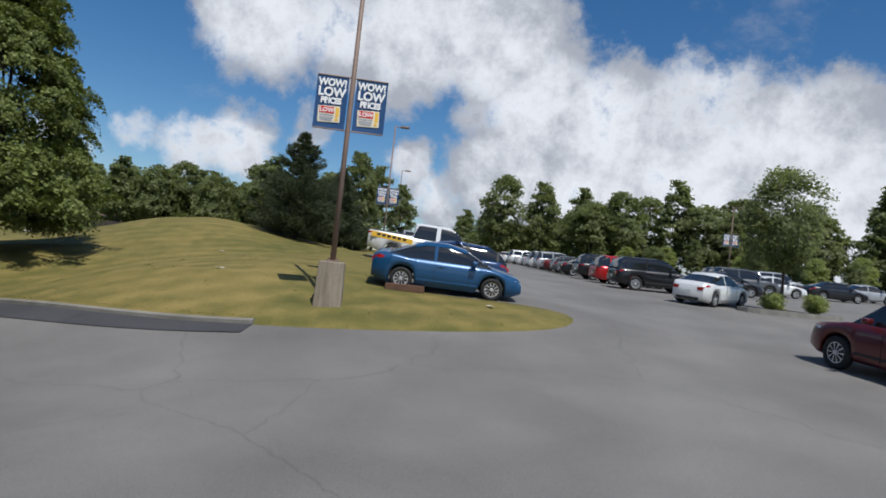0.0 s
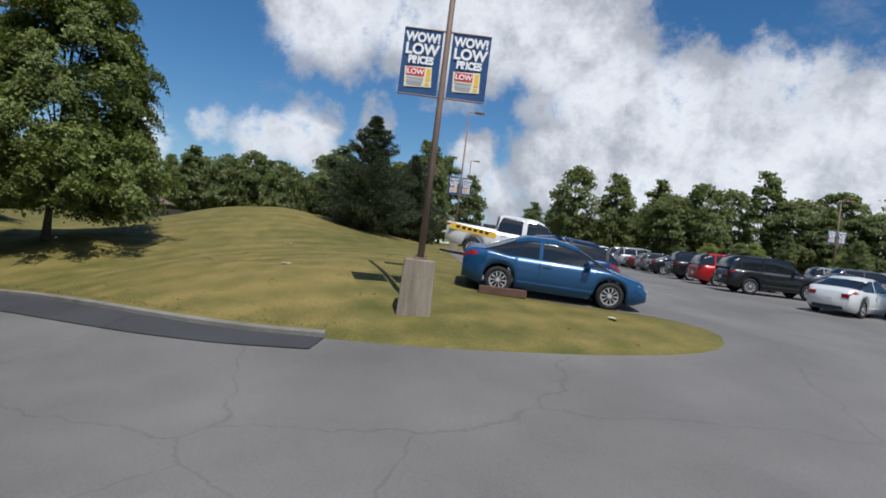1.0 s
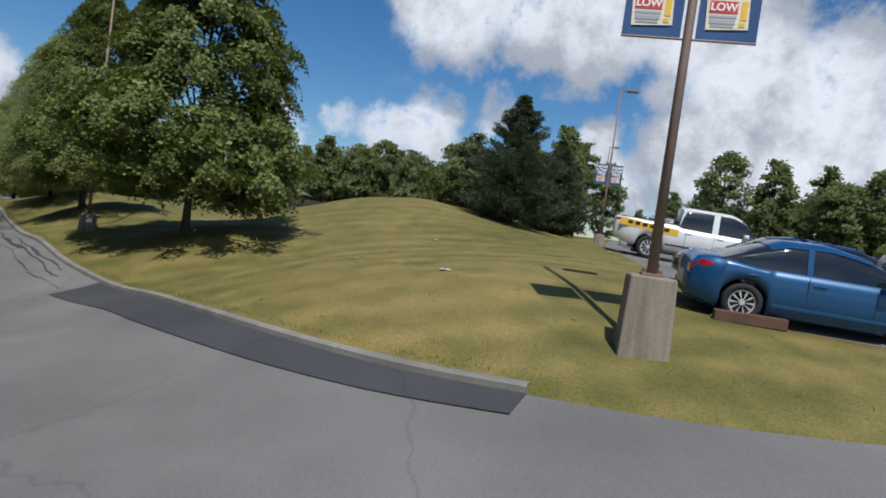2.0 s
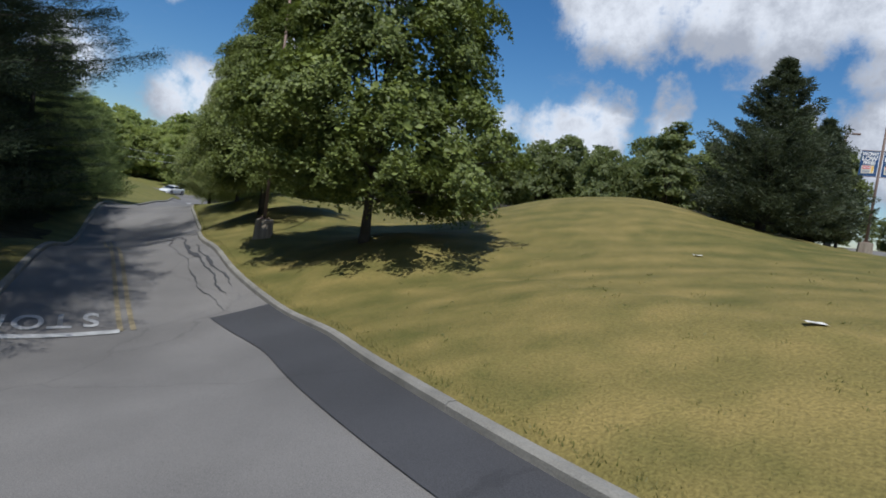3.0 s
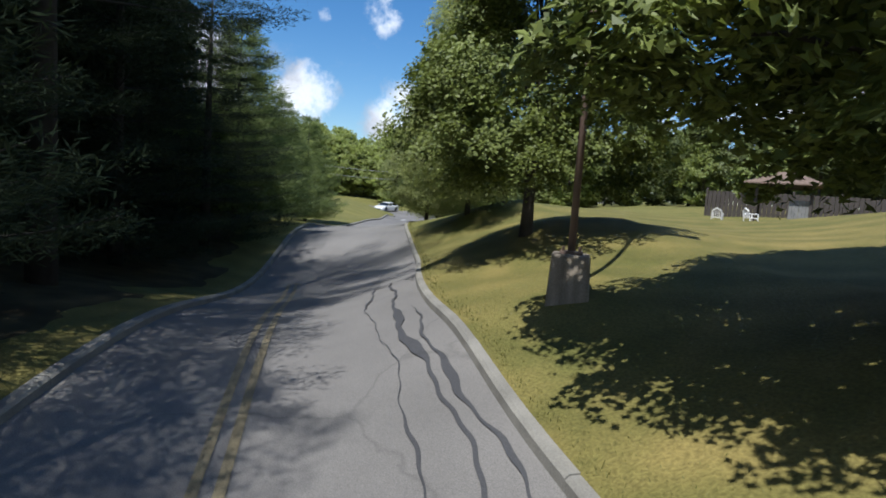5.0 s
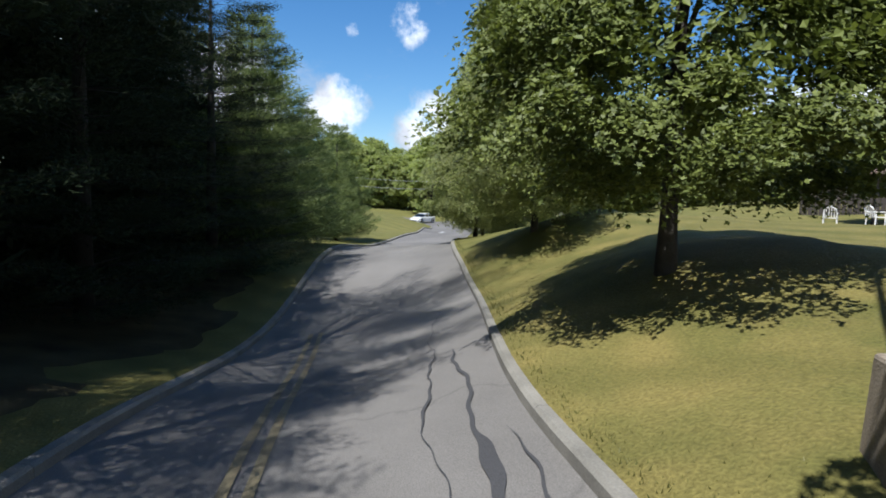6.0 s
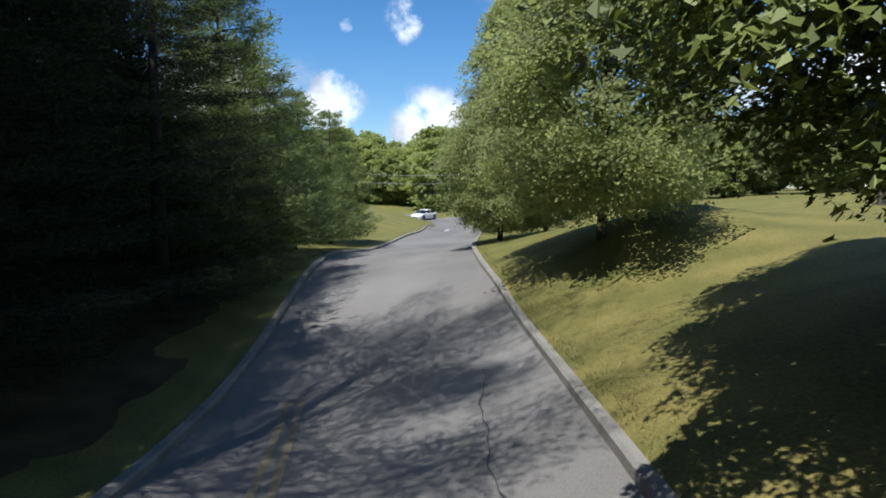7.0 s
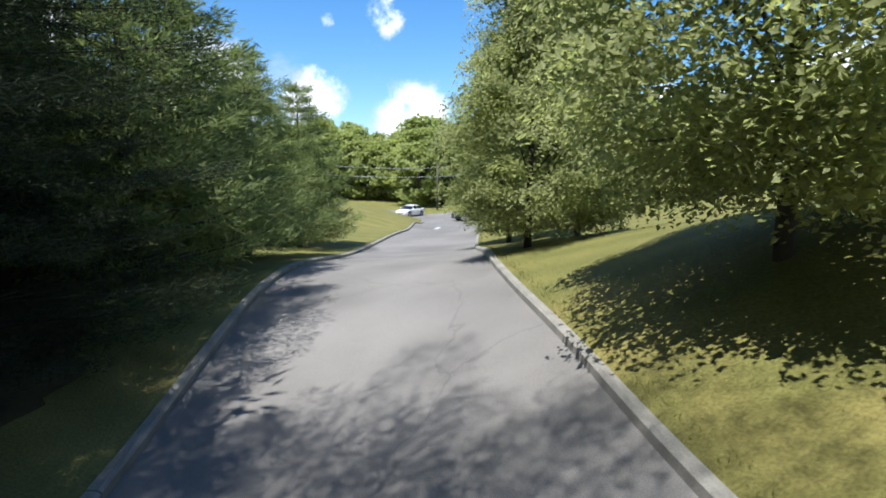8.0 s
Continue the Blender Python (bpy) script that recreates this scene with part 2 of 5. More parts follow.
def asphalt_material(name, base):
    """Worn asphalt: grains, oil stains, cracks."""
    m = bpy.data.materials.new(name)
    m.use_nodes = True
    nt = m.node_tree
    N, L = nt.nodes.new, nt.links.new
    b = nt.nodes["Principled BSDF"]
    b.inputs["Roughness"].default_value = 0.8
    b.inputs["Specular IOR Level"].default_value = 0.35
    tc = N("ShaderNodeTexCoord")
    n1, n2, vor = N("ShaderNodeTexNoise"), N("ShaderNodeTexNoise"), N("ShaderNodeTexVoronoi")
    n1.inputs["Scale"].default_value, n1.inputs["Detail"].default_value = 0.35, 7
    n2.inputs["Scale"].default_value, n2.inputs["Detail"].default_value = 90, 3
    vor.feature = "DISTANCE_TO_EDGE"; vor.inputs["Scale"].default_value = 0.17
    warp = N("ShaderNodeMix"); warp.data_type = "VECTOR"; warp.inputs["Factor"].default_value = 0.06
    nw = N("ShaderNodeTexNoise"); nw.inputs["Scale"].default_value = 0.9; nw.inputs["Detail"].default_value = 5
    L(tc.outputs["Object"], nw.inputs["Vector"])
    sc = N("ShaderNodeVectorMath"); sc.operation = "SCALE"; sc.inputs["Scale"].default_value = 14
    L(nw.outputs["Color"], sc.inputs[0])
    L(tc.outputs["Object"], warp.inputs["A"]); L(sc.outputs[0], warp.inputs["B"])
    L(warp.outputs["Result"], vor.inputs["Vector"])
    for n in (n1, n2):
        L(tc.outputs["Object"], n.inputs["Vector"])
    r1 = N("ShaderNodeMapRange"); r1.inputs["From Min"].default_value, r1.inputs["From Max"].default_value = 0.3, 0.7
    L(n1.outputs["Fac"], r1.inputs["Value"])
    c1 = N("ShaderNodeMix"); c1.data_type = "RGBA"
    c1.inputs["A"].default_value = (*[c * 0.78 for c in base], 1); c1.inputs["B"].default_value = (*[c * 1.2 for c in base], 1)
    L(r1.outputs["Result"], c1.inputs["Factor"])
    c2 = N("ShaderNodeMix"); c2.data_type = "RGBA"; c2.blend_type = "MULTIPLY"; c2.inputs["Factor"].default_value = 0.7
    r2 = N("ShaderNodeMapRange"); r2.inputs["To Min"].default_value, r2.inputs["To Max"].default_value = 0.6, 1.4
    r2.inputs["From Min"].default_value, r2.inputs["From Max"].default_value = 0.3, 0.7
    L(n2.outputs["Fac"], r2.inputs["Value"]); L(c1.outputs["Result"], c2.inputs["A"]); L(r2.outputs["Result"], c2.inputs["B"])
    r3 = N("ShaderNodeMapRange"); r3.inputs["From Max"].default_value = 0.005
    r3.inputs["To Min"].default_value = 0.8
    L(vor.outputs["Distance"], r3.inputs["Value"])
    c3 = N("ShaderNodeMix"); c3.data_type = "RGBA"; c3.blend_type = "MULTIPLY"; c3.inputs["Factor"].default_value = 1.0
    L(c2.outputs["Result"], c3.inputs["A"]); L(r3.outputs["Result"], c3.inputs["B"])
    L(c3.outputs["Result"], b.inputs["Base Color"])
    bp = N("ShaderNodeBump"); bp.inputs["Strength"].default_value = 0.35; bp.inputs["Distance"].default_value = 0.01
    L(n2.outputs["Fac"], bp.inputs["Height"]); L(bp.outputs[0], b.inputs["Normal"])
    return m


LAWN = grass_material()
ASPHALT = asphalt_material("asphalt", (0.154, 0.146, 0.136))
# needle litter, dark enough to carry the pines' shade on the verge
LITTER_SHADE = material("shaded_needle_litter", (0.060, 0.043, 0.028), 0.95, var=0.5, scale=1.2, fine=70, bump=0.8, tint=(0.075, 0.066, 0.034), spec=0.1)
PATCH = asphalt_material("fresh_asphalt", (0.052, 0.052, 0.055))
CONCRETE = material("concrete", (0.22, 0.175, 0.125), 0.9, var=0.45, scale=7, fine=60, bump=0.3, tint=(0.235, 0.20, 0.155), streak=0.1)
KERBSTONE = material("kerb_concrete", (0.20, 0.19, 0.165), 0.85, var=0.4, scale=1.6, fine=50, bump=0.4)
RUST_STEEL = material("brown_steel", (0.19, 0.130, 0.100), 0.6, 0.1, var=0.3, scale=2, fine=60, bump=0.1)
DARK_BARK = material("dark_bark", (0.035, 0.030, 0.024), 0.95, var=0.4, scale=6, fine=45, bump=0.8)
BARK = material("bark", (0.060, 0.052, 0.042), 0.9, var=0.4, scale=6, fine=45, bump=0.9)
MAPLE = leaf_material("maple_leaves", (0.024, 0.040, 0.010), (0.185, 0.218, 0.052), 0.15)
PEAR = leaf_material("greyish_leaves", (0.092, 0.110, 0.042), (0.240, 0.258, 0.108), 0.5)
WOODS = leaf_material("woodland_leaves", (0.060, 0.078, 0.030), (0.168, 0.188, 0.075), 0.40)
BRIGHT = leaf_material("light_green_leaves", (0.118, 0.142, 0.042), (0.238, 0.266, 0.095), 0.42)
SPRUCE = leaf_material("spruce_needles", (0.020, 0.030, 0.014), (0.072, 0.086, 0.042), 0.2)
# shaded and sunlit pine needles: the light is put into these two colours
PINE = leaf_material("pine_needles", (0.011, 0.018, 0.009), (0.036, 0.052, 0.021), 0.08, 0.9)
SUNLIT_PINE = leaf_material("sunlit_pine_needles", (0.055, 0.078, 0.026), (0.165, 0.200, 0.075), 0.32, 0.8)
WHITE_LINE = material("white_road_paint", (0.38, 0.38, 0.37), 0.75, var=0.45, scale=4, fine=60, bump=0.1)
YELLOW_LINE = material("yellow_road_paint", (0.20, 0.165, 0.095), 0.75, var=0.5, scale=4, fine=60, bump=0.1)
BANNER = material("blue_vinyl", (0.012, 0.06, 0.17), 0.45, var=0.15, scale=2, fine=20, bump=0.02)
WHITE_INK = material("white_ink", (0.80, 0.80, 0.78), 0.5, var=0.05, bump=0)
RED_INK = material("red_ink", (0.55, 0.03, 0.03), 0.5, var=0.1, bump=0)
YELLOW_INK = material("yellow_ink", (0.75, 0.45, 0.04), 0.5, var=0.1, bump=0)
GREY_INK = material("grey_ink", (0.35, 0.36, 0.38), 0.5, var=0.1, bump=0)
CREAM_INK = material("cream_ink", (0.72, 0.66, 0.5), 0.5, var=0.1, bump=0)

# ---- small builders ----


def part(name, bm, mat, parent=None, label="", smooth=False):
    me = bpy.data.meshes.new(name)
    bm.to_mesh(me)
    bm.free()
    if smooth:
        me.shade_smooth()
    me.materials.append(mat)
    ob = new(name, me)
    if parent:
        ob.parent = parent
    return tagged(ob, label)


def part_from(name, verts, faces, mat, parent=None, label="", smooth=False):
    me = bpy.data.meshes.new(name)
    me.from_pydata([tuple(v) for v in verts], [], [tuple(f) for f in faces])
    if smooth:
        me.shade_smooth()
    me.materials.append(mat)
    ob = new(name, me)
    if parent:
        ob.parent = parent
    return tagged(ob, label)


def empty(name, m=None):
    ob = new(name)
    ob.empty_display_size = 0.2
    if m is not None:
        ob.matrix_basis = m
    return ob


def box(bm, cx, cy, cz, sx, sy, sz, bevel=0.0, rot=None):
    r = bmesh.ops.create_cube(bm, size=1.0)
    vs = r["verts"]
    bmesh.ops.scale(bm, vec=(sx, sy, sz), verts=vs)
    if bevel:
        es = list({e for v in vs for e in v.link_edges})
        got = bmesh.ops.bevel(bm, geom=es, offset=bevel, segments=2, affect="EDGES", profile=0.5)
        vs = list({v for f in got["faces"] for v in f.verts} | {v for v in vs if v.is_valid})
    if rot is not None:
        bmesh.ops.transform(bm, matrix=rot, verts=vs)
    bmesh.ops.translate(bm, vec=(cx, cy, cz), verts=vs)


def tube(points, radii, sides=8, cap=True):
    """Vertices and faces of a round, tapering tube through the points."""
    verts, faces = [], []
    n = len(points)
    for i, p in enumerate(points):
        p = Vector(p)
        d = (Vector(points[min(i + 1, n - 1)]) - Vector(points[max(i - 1, 0)])).normalized()
        a = d.orthogonal().normalized() if abs(d.z) > 0.95 else d.cross(Vector((0, 0, 1))).normalized()
        b = d.cross(a)
        for k in range(sides):
            w = 2 * math.pi * k / sides
            verts.append(p + (a * math.cos(w) + b * math.sin(w)) * radii[i])
    for i in range(n - 1):
        for k in range(sides):
            k2 = (k + 1) % sides
            faces.append((i * sides + k, i * sides + k2, (i + 1) * sides + k2, (i + 1) * sides + k))
    if cap:
        faces.append(tuple(range(sides))[::-1])
        faces.append(tuple((n - 1) * sides + k for k in range(sides)))
    return verts, faces


def merge(pieces):
    verts, faces = [], []
    for v, f in pieces:
        o = len(verts)
        verts += list(v)
        faces += [tuple(i + o for i in q) for q in f]
    return verts, faces


def spline(points, step):
    """Points at about even steps on a smooth curve through the given ones."""
    pts = [np.array(p, float) for p in points]
    pts = [2 * pts[0] - pts[1]] + pts + [2 * pts[-1] - pts[-2]]
    out = []
    for i in range(1, len(pts) - 2):
        p0, p1, p2, p3 = pts[i - 1:i + 3]
        n = max(1, round(np.linalg.norm(p2 - p1) / step))
        for k in range(n):
            t = k / n
            out.append(0.5 * (2 * p1 + (p2 - p0) * t + (2 * p0 - 5 * p1 + 4 * p2 - p3) * t * t + (3 * p1 - p0 - 3 * p2 + p3) * t ** 3))
    out = np.array(out + [pts[-2]])
    run = np.concatenate([[0], np.cumsum(np.linalg.norm(np.diff(out, axis=0), axis=1))])
    even = np.linspace(0, run[-1], max(2, round(run[-1] / step)) + 1)
    return np.stack([np.interp(even, run, out[:, i]) for i in range(out.shape[1])], 1)


# ---- the lie of the land ----
HILLS = [(-14, 35, 6.0, 2.2), (-6, 18, 5, 1.01), (-20, 26, 5, 0.11), (-27, 29, 4.5, 0.55), (-35, 34, 4.5, 0.95), (-9, 11, 5, -1.09), (-20, 17, 6, -1.78), (-30, 24, 4, -0.66),
         (0, 14, 5, -0.07), (-44, 38, 6, 0.06), (-30, 45, 10, 0.33), (5, 30, 12, 0.28), (-37, 26, 6, -2.23), (-55, 40, 10, -2.05), (-75, 55, 12, -2.35),
         (-17.4, 23.8, 1.9, 0.62), (-27.0, 28.2, 2.2, 0.50), (-20.5, 31, 4, -0.75), (-34.2, 32.9, 1.6, 0.45), (-96, 72, 18, -3.4), (-4, 30, 5.5, 0.42), (3.5, 17.5, 2.6, 0.2),
         (-33, 49.5, 5.5, -0.85), (-28.5, 41, 4.0, -0.45), (-25.2, 33.2, 2.2, -0.35), (-8.3, 34.5, 3.2, -0.55), (-22.6, 23.9, 1.3, 0.34), (-79.5, 51.0, 4, 1.5), (-89, 56.0, 4, 1.7)]


def land(x, y):
    """Height of the natural ground."""
    x, y = np.asarray(x, float), np.asarray(y, float)
    z = 0.17 + 0.02 * 60 * np.tanh(x / 60) + 0.06 * 90 * np.tanh(y / 90)
    for cx, cy, s, a in HILLS:
        z = z + a * np.exp(-((x - cx) ** 2 + (y - cy) ** 2) / (2 * s * s))
    return z


# edge of the lawn: along the parking stalls, round the tip, then down the road
LAWN_EDGE = spline([(-5.0, 95), (-4.8, 60), (-4.3, 36), (-3.4, 29), (-2.6, 25), (-1.75, 19.8), (-1.45, 17.75), (0.5, 17.45), (2.5, 17.4), (3.75, 16.6), (3.2, 14.9), (1.0, 13.7),
                    (-2, 13.15), (-4.9, 13.45), (-7, 14.1), (-9.3, 15.15), (-11.6, 16.45), (-14, 18.05), (-16.5, 19.35), (-19.8, 20.9), (-23.6, 22.65), (-27.1, 24.5), (-31.9, 27.85), (-35.5, 30.05), (-40.1, 32.9),
                    (-44.2, 35.9), (-54, 43.6), (-63.5, 51.8), (-74.5, 60.5), (-79.5, 66), (-81.5, 71.5), (-78, 84), (-71, 103)], 0.6)
FAR_EDGE = spline([(-111, 52.5), (-99, 59), (-90, 62.3), (-84.5, 61.2), (-78.5, 56.6), (-67.5, 47.9), (-58, 39.6), (-52, 34.8), (-45, 29.8), (-36, 24.2), (-27, 18.9), (-21, 15.1), (-17, 12.2), (-13, 8),
                   (-10.5, 2), (-10, -8), (-10, -40)], 0.6)
PAVED = np.vstack([LAWN_EDGE, [(-83, 101), (-91, 81), (-97, 70.5), (-115, 61.5)], FAR_EDGE, [(-10, -60), (75, -60), (75, 95)]])


LAWN_TIP = int(np.argmax((LAWN_EDGE[:, 0] < -3.6) & (LAWN_EDGE[:, 1] < 15)))   # where the kerb begins


def paved_distance(x, y):
    """Metres to the edge of the paving; below zero on it."""
    a, b = PAVED, np.roll(PAVED, -1, axis=0)
    best = np.full(x.shape, 1e9)
    inside = np.zeros(x.shape, bool)
    for (x1, y1), (x2, y2) in zip(a, b):
        dx, dy = x2 - x1, y2 - y1
        t = np.clip(((x - x1) * dx + (y - y1) * dy) / (dx * dx + dy * dy + 1e-12), 0, 1)
        best = np.minimum(best, np.hypot(x - x1 - t * dx, y - y1 - t * dy))
        if y1 != y2:
            cross = (y1 > y) != (y2 > y)
            inside ^= cross & (x < dx * (y - y1) / dy + x1)
    return np.where(inside, -best, best)


def offset_line(line, by):
    """The line moved sideways, to its left where by is above zero."""
    d = np.gradient(line, axis=0)
    d /= np.linalg.norm(d, axis=1, keepdims=True) + 1e-9
    return line + np.stack([-d[:, 1], d[:, 0]], 1) * by


def sheet(name, points, heights, edges, mat, keep=None, longest=None):
    """One surface over scattered points; the edges given stay edges."""
    co, _, faces, orig, _, _ = geometry.delaunay_2d_cdt([Vector(p) for p in points.tolist()], edges, [], 0, 1e-4)
    xy = np.array([tuple(v) for v in co])
    z = land(xy[:, 0], xy[:, 1])
    for i, o in enumerate(orig):
        if o:
            z[i] = heights[o[0]]
    f = np.array(faces)
    if keep is not None:
        mid = xy[f].mean(axis=1)
        f = f[keep(mid[:, 0], mid[:, 1])]
    p = xy[f]
    if longest is not None:   # no slivers across the bays of the edge
        f = f[np.linalg.norm(p - np.roll(p, 1, axis=1), axis=2).max(axis=1) < longest]
        p = xy[f]
    turn = (p[:, 1, 0] - p[:, 0, 0]) * (p[:, 2, 1] - p[:, 0, 1]) - (p[:, 1, 1] - p[:, 0, 1]) * (p[:, 2, 0] - p[:, 0, 0])
    f = np.where((turn < 0)[:, None], f[:, ::-1], f)
    f = f[np.abs(turn) > 1e-7]
    return part_from(name, np.column_stack([xy, z]).tolist(), f.tolist(), mat, smooth=True)


def relief(x, y, d):
    """Small hollows and swells of the lawn, fading towards the paving."""
    return 0.05 * np.sin(x * 0.9 + np.sin(y * 0.7) * 1.7) * np.sin(y * 0.8 + 1.3 * np.sin(x * 0.5)) * np.clip(d / 3, 0, 1)


def build_litter_shade():
    """Dark needle litter under the pines with their shade painted in; its edge wavers."""
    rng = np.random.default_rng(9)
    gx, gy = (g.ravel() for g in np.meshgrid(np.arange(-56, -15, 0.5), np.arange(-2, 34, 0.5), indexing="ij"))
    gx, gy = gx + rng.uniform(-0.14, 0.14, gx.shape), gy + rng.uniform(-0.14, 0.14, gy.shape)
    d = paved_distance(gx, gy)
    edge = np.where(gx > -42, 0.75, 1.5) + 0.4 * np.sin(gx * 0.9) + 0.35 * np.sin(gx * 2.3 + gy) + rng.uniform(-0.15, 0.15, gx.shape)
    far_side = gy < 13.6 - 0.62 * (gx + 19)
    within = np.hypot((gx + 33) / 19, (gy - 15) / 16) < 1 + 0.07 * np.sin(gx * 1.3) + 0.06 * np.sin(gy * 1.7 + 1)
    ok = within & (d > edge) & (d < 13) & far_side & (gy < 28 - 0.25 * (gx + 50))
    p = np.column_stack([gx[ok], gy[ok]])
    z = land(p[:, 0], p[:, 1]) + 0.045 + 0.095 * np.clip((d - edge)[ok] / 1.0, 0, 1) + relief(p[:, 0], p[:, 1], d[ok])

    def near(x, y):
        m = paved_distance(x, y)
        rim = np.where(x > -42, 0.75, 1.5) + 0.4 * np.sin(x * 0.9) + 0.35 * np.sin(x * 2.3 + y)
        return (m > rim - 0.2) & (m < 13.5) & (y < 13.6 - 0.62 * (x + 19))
    ob = sheet("pine_litter_shade", p, z, [], LITTER_SHADE, near, 1.3)
    return tagged(ob, "dark brown needle litter with the pines' shade painted in", "ground", kind="structure")


def build_ground():
    def axis(lo, hi, step):
        mid = np.arange(lo, hi + step / 2, step)
        out, s, v = [], step, 0
        for _ in range(40):
            s *= 1.22
            v += s
            out.append(v)
            if v > 1800:
                break
        out = np.array(out)
        return np.concatenate([lo - out[::-1], mid, hi + out])
    xs, ys = axis(-90, 18, 0.6), axis(-6, 70, 0.6)
    gx, gy = (g.ravel() for g in np.meshgrid(xs, ys, indexing="ij"))
    d = paved_distance(gx, gy)
    far = (d < -1.5) & (gx > -90) & (gx < 18) & (gy > -6) & (gy < 70)   # few points under the paving
    keep = (np.abs(d) > 0.42) & ~(far & ((np.arange(len(gx)) % 5) > 0))
    gx, gy, d = gx[keep], gy[keep], d[keep]
    rough = relief(gx, gy, d)
    high = 0.02 + 0.09 * ((gx < -3.6) & (gy < 16 + 0.6 * np.abs(gx + 3)))
    pts, hs = [np.column_stack([gx, gy])], [land(gx, gy) + np.where(d > 0, high + rough, -0.2)]
    edges, n = [], len(gx)
    kerbed = np.arange(len(LAWN_EDGE)) >= LAWN_TIP
    for line, up, by in ((LAWN_EDGE, kerbed, 1), (FAR_EDGE, np.arange(len(FAR_EDGE)) >= 50, 1)):
        outer = line + (offset_line(line, -0.12) - line) * up[:, None]
        inner = offset_line(line, 0.12)
        for ring, h in ((outer, np.where(up, 0.11, 0.018)), (inner, np.full(len(line), -0.2))):
            pts.append(ring)
            hs.append(land(ring[:, 0], ring[:, 1]) + h)
            edges += [(n + i, n + i + 1) for i in range(len(ring) - 1)]
            n += len(ring)
    ob = sheet("ground", np.vstack(pts), np.concatenate(hs), edges, LAWN)
    return tagged(ob, "mown summer lawn, straw-coloured and green, on a gentle hill", "lawn", kind="structure")


def build_paving():
    n = len(PAVED)
    pts = [PAVED]
    for x0, x1, y0, y1, st in ((-44, 8, 4, 32, 0.8), (-118, -44, 20, 104, 1.6), (8, 75, -20, 95, 3.0), (-44, 8, 32, 95, 2.4), (-44, 8, -60, 4, 2.4), (8, 75, -60, -20, 6.0)):
        gx, gy = (g.ravel() for g in np.meshgrid(np.arange(x0, x1, st), np.arange(y0, y1, st), indexing="ij"))
        ok = paved_distance(gx, gy) < -0.35
        pts.append(np.column_stack([gx[ok], gy[ok]]))
    pts = np.vstack(pts)
    ob = sheet("road", pts, land(pts[:, 0], pts[:, 1]), [(i, (i + 1) % n) for i in range(n)], ASPHALT, lambda x, y: paved_distance(x, y) < 0.0)
    return tagged(ob, "worn grey asphalt road and car park with hairline cracks", "road", kind="structure")


def build_kerb(line, name, side):
    """Cast concrete kerb in lengths of about three metres along a line."""
    root = tagged(empty(name), "grey weathered concrete kerb along the asphalt", "kerb", kind="structure")
    rng = random.Random(4)
    step = 5
    prof = [(-0.02, -0.12), (-0.02, 0.10), (0.02, 0.135), (0.14, 0.14), (0.16, 0.10), (0.16, -0.12)]
    for s in range(0, len(line) - 1, step):
        seg = line[s:s + step + 1]
        if len(seg) < 2:
            break
        verts, faces = [], []
        dz = rng.uniform(-0.008, 0.008)
        for j, p in enumerate(seg):
            q = line[min(s + j + 1, len(line) - 1)] - line[max(s + j - 1, 0)]
            q = q / (np.linalg.norm(q) + 1e-9)
            n = np.array([-q[1], q[0]]) * side
            z = float(land(*p)) + dz
            pull = q * (0.006 if j == 0 else -0.006 if j == len(seg) - 1 else 0)
            for u, w in prof:
                verts.append((p[0] + n[0] * u + pull[0], p[1] + n[1] * u + pull[1], z + w))
        k = len(prof)
        for j in range(len(seg) - 1):
            for a in range(k - 1):
                faces.append((j * k + a, j * k + a + 1, (j + 1) * k + a + 1, (j + 1) * k + a))
        faces.append(tuple(range(k)))
        faces.append(tuple((len(seg) - 1) * k + a for a in range(k))[::-1])
        part_from("kerb_stone", verts, faces, KERBSTONE, root)
    return root


def grade(x, y):
    """Top of what one stands on there: lawn or paving."""
    d = float(paved_distance(np.array([x], float), np.array([y], float))[0])
    return float(land(x, y)) + (0.0 if d < 0 else 0.10 if x < -6 and y < 16 + 0.6 * abs(x + 3) else 0.02)


build_ground()
build_paving()
build_litter_shade()
build_kerb(LAWN_EDGE[LAWN_TIP:-50], "kerb_1", -1)
build_kerb(FAR_EDGE[50:], "kerb_2", -1)


def on_road(name, outline, mat, lift=0.012, cut=0.5):
    """A flat marking or patch that follows the asphalt."""
    bm = bmesh.new()
    f = bm.faces.new([bm.verts.new((x, y, 0)) for x, y in outline])
    bmesh.ops.triangulate(bm, faces=[f])
    xs, ys = [p[0] for p in outline], [p[1] for p in outline]
    for ax, vals in ((0, xs), (1, ys)):
        c = math.floor(min(vals) / cut) * cut + cut
        while c < max(vals):
            co, no = [0, 0, 0], [0, 0, 0]
            co[ax], no[ax] = c, 1
            bmesh.ops.bisect_plane(bm, geom=bm.verts[:] + bm.edges[:] + bm.faces[:], plane_co=co, plane_no=no, dist=1e-5)
            c += cut
    for v in bm.verts:
        v.co.z = float(land(v.co.x, v.co.y)) + lift
    for f in bm.faces:
        if f.normal.z < 0:
            f.normal_flip()
    return part(name, bm, mat)


# ---- trees ----


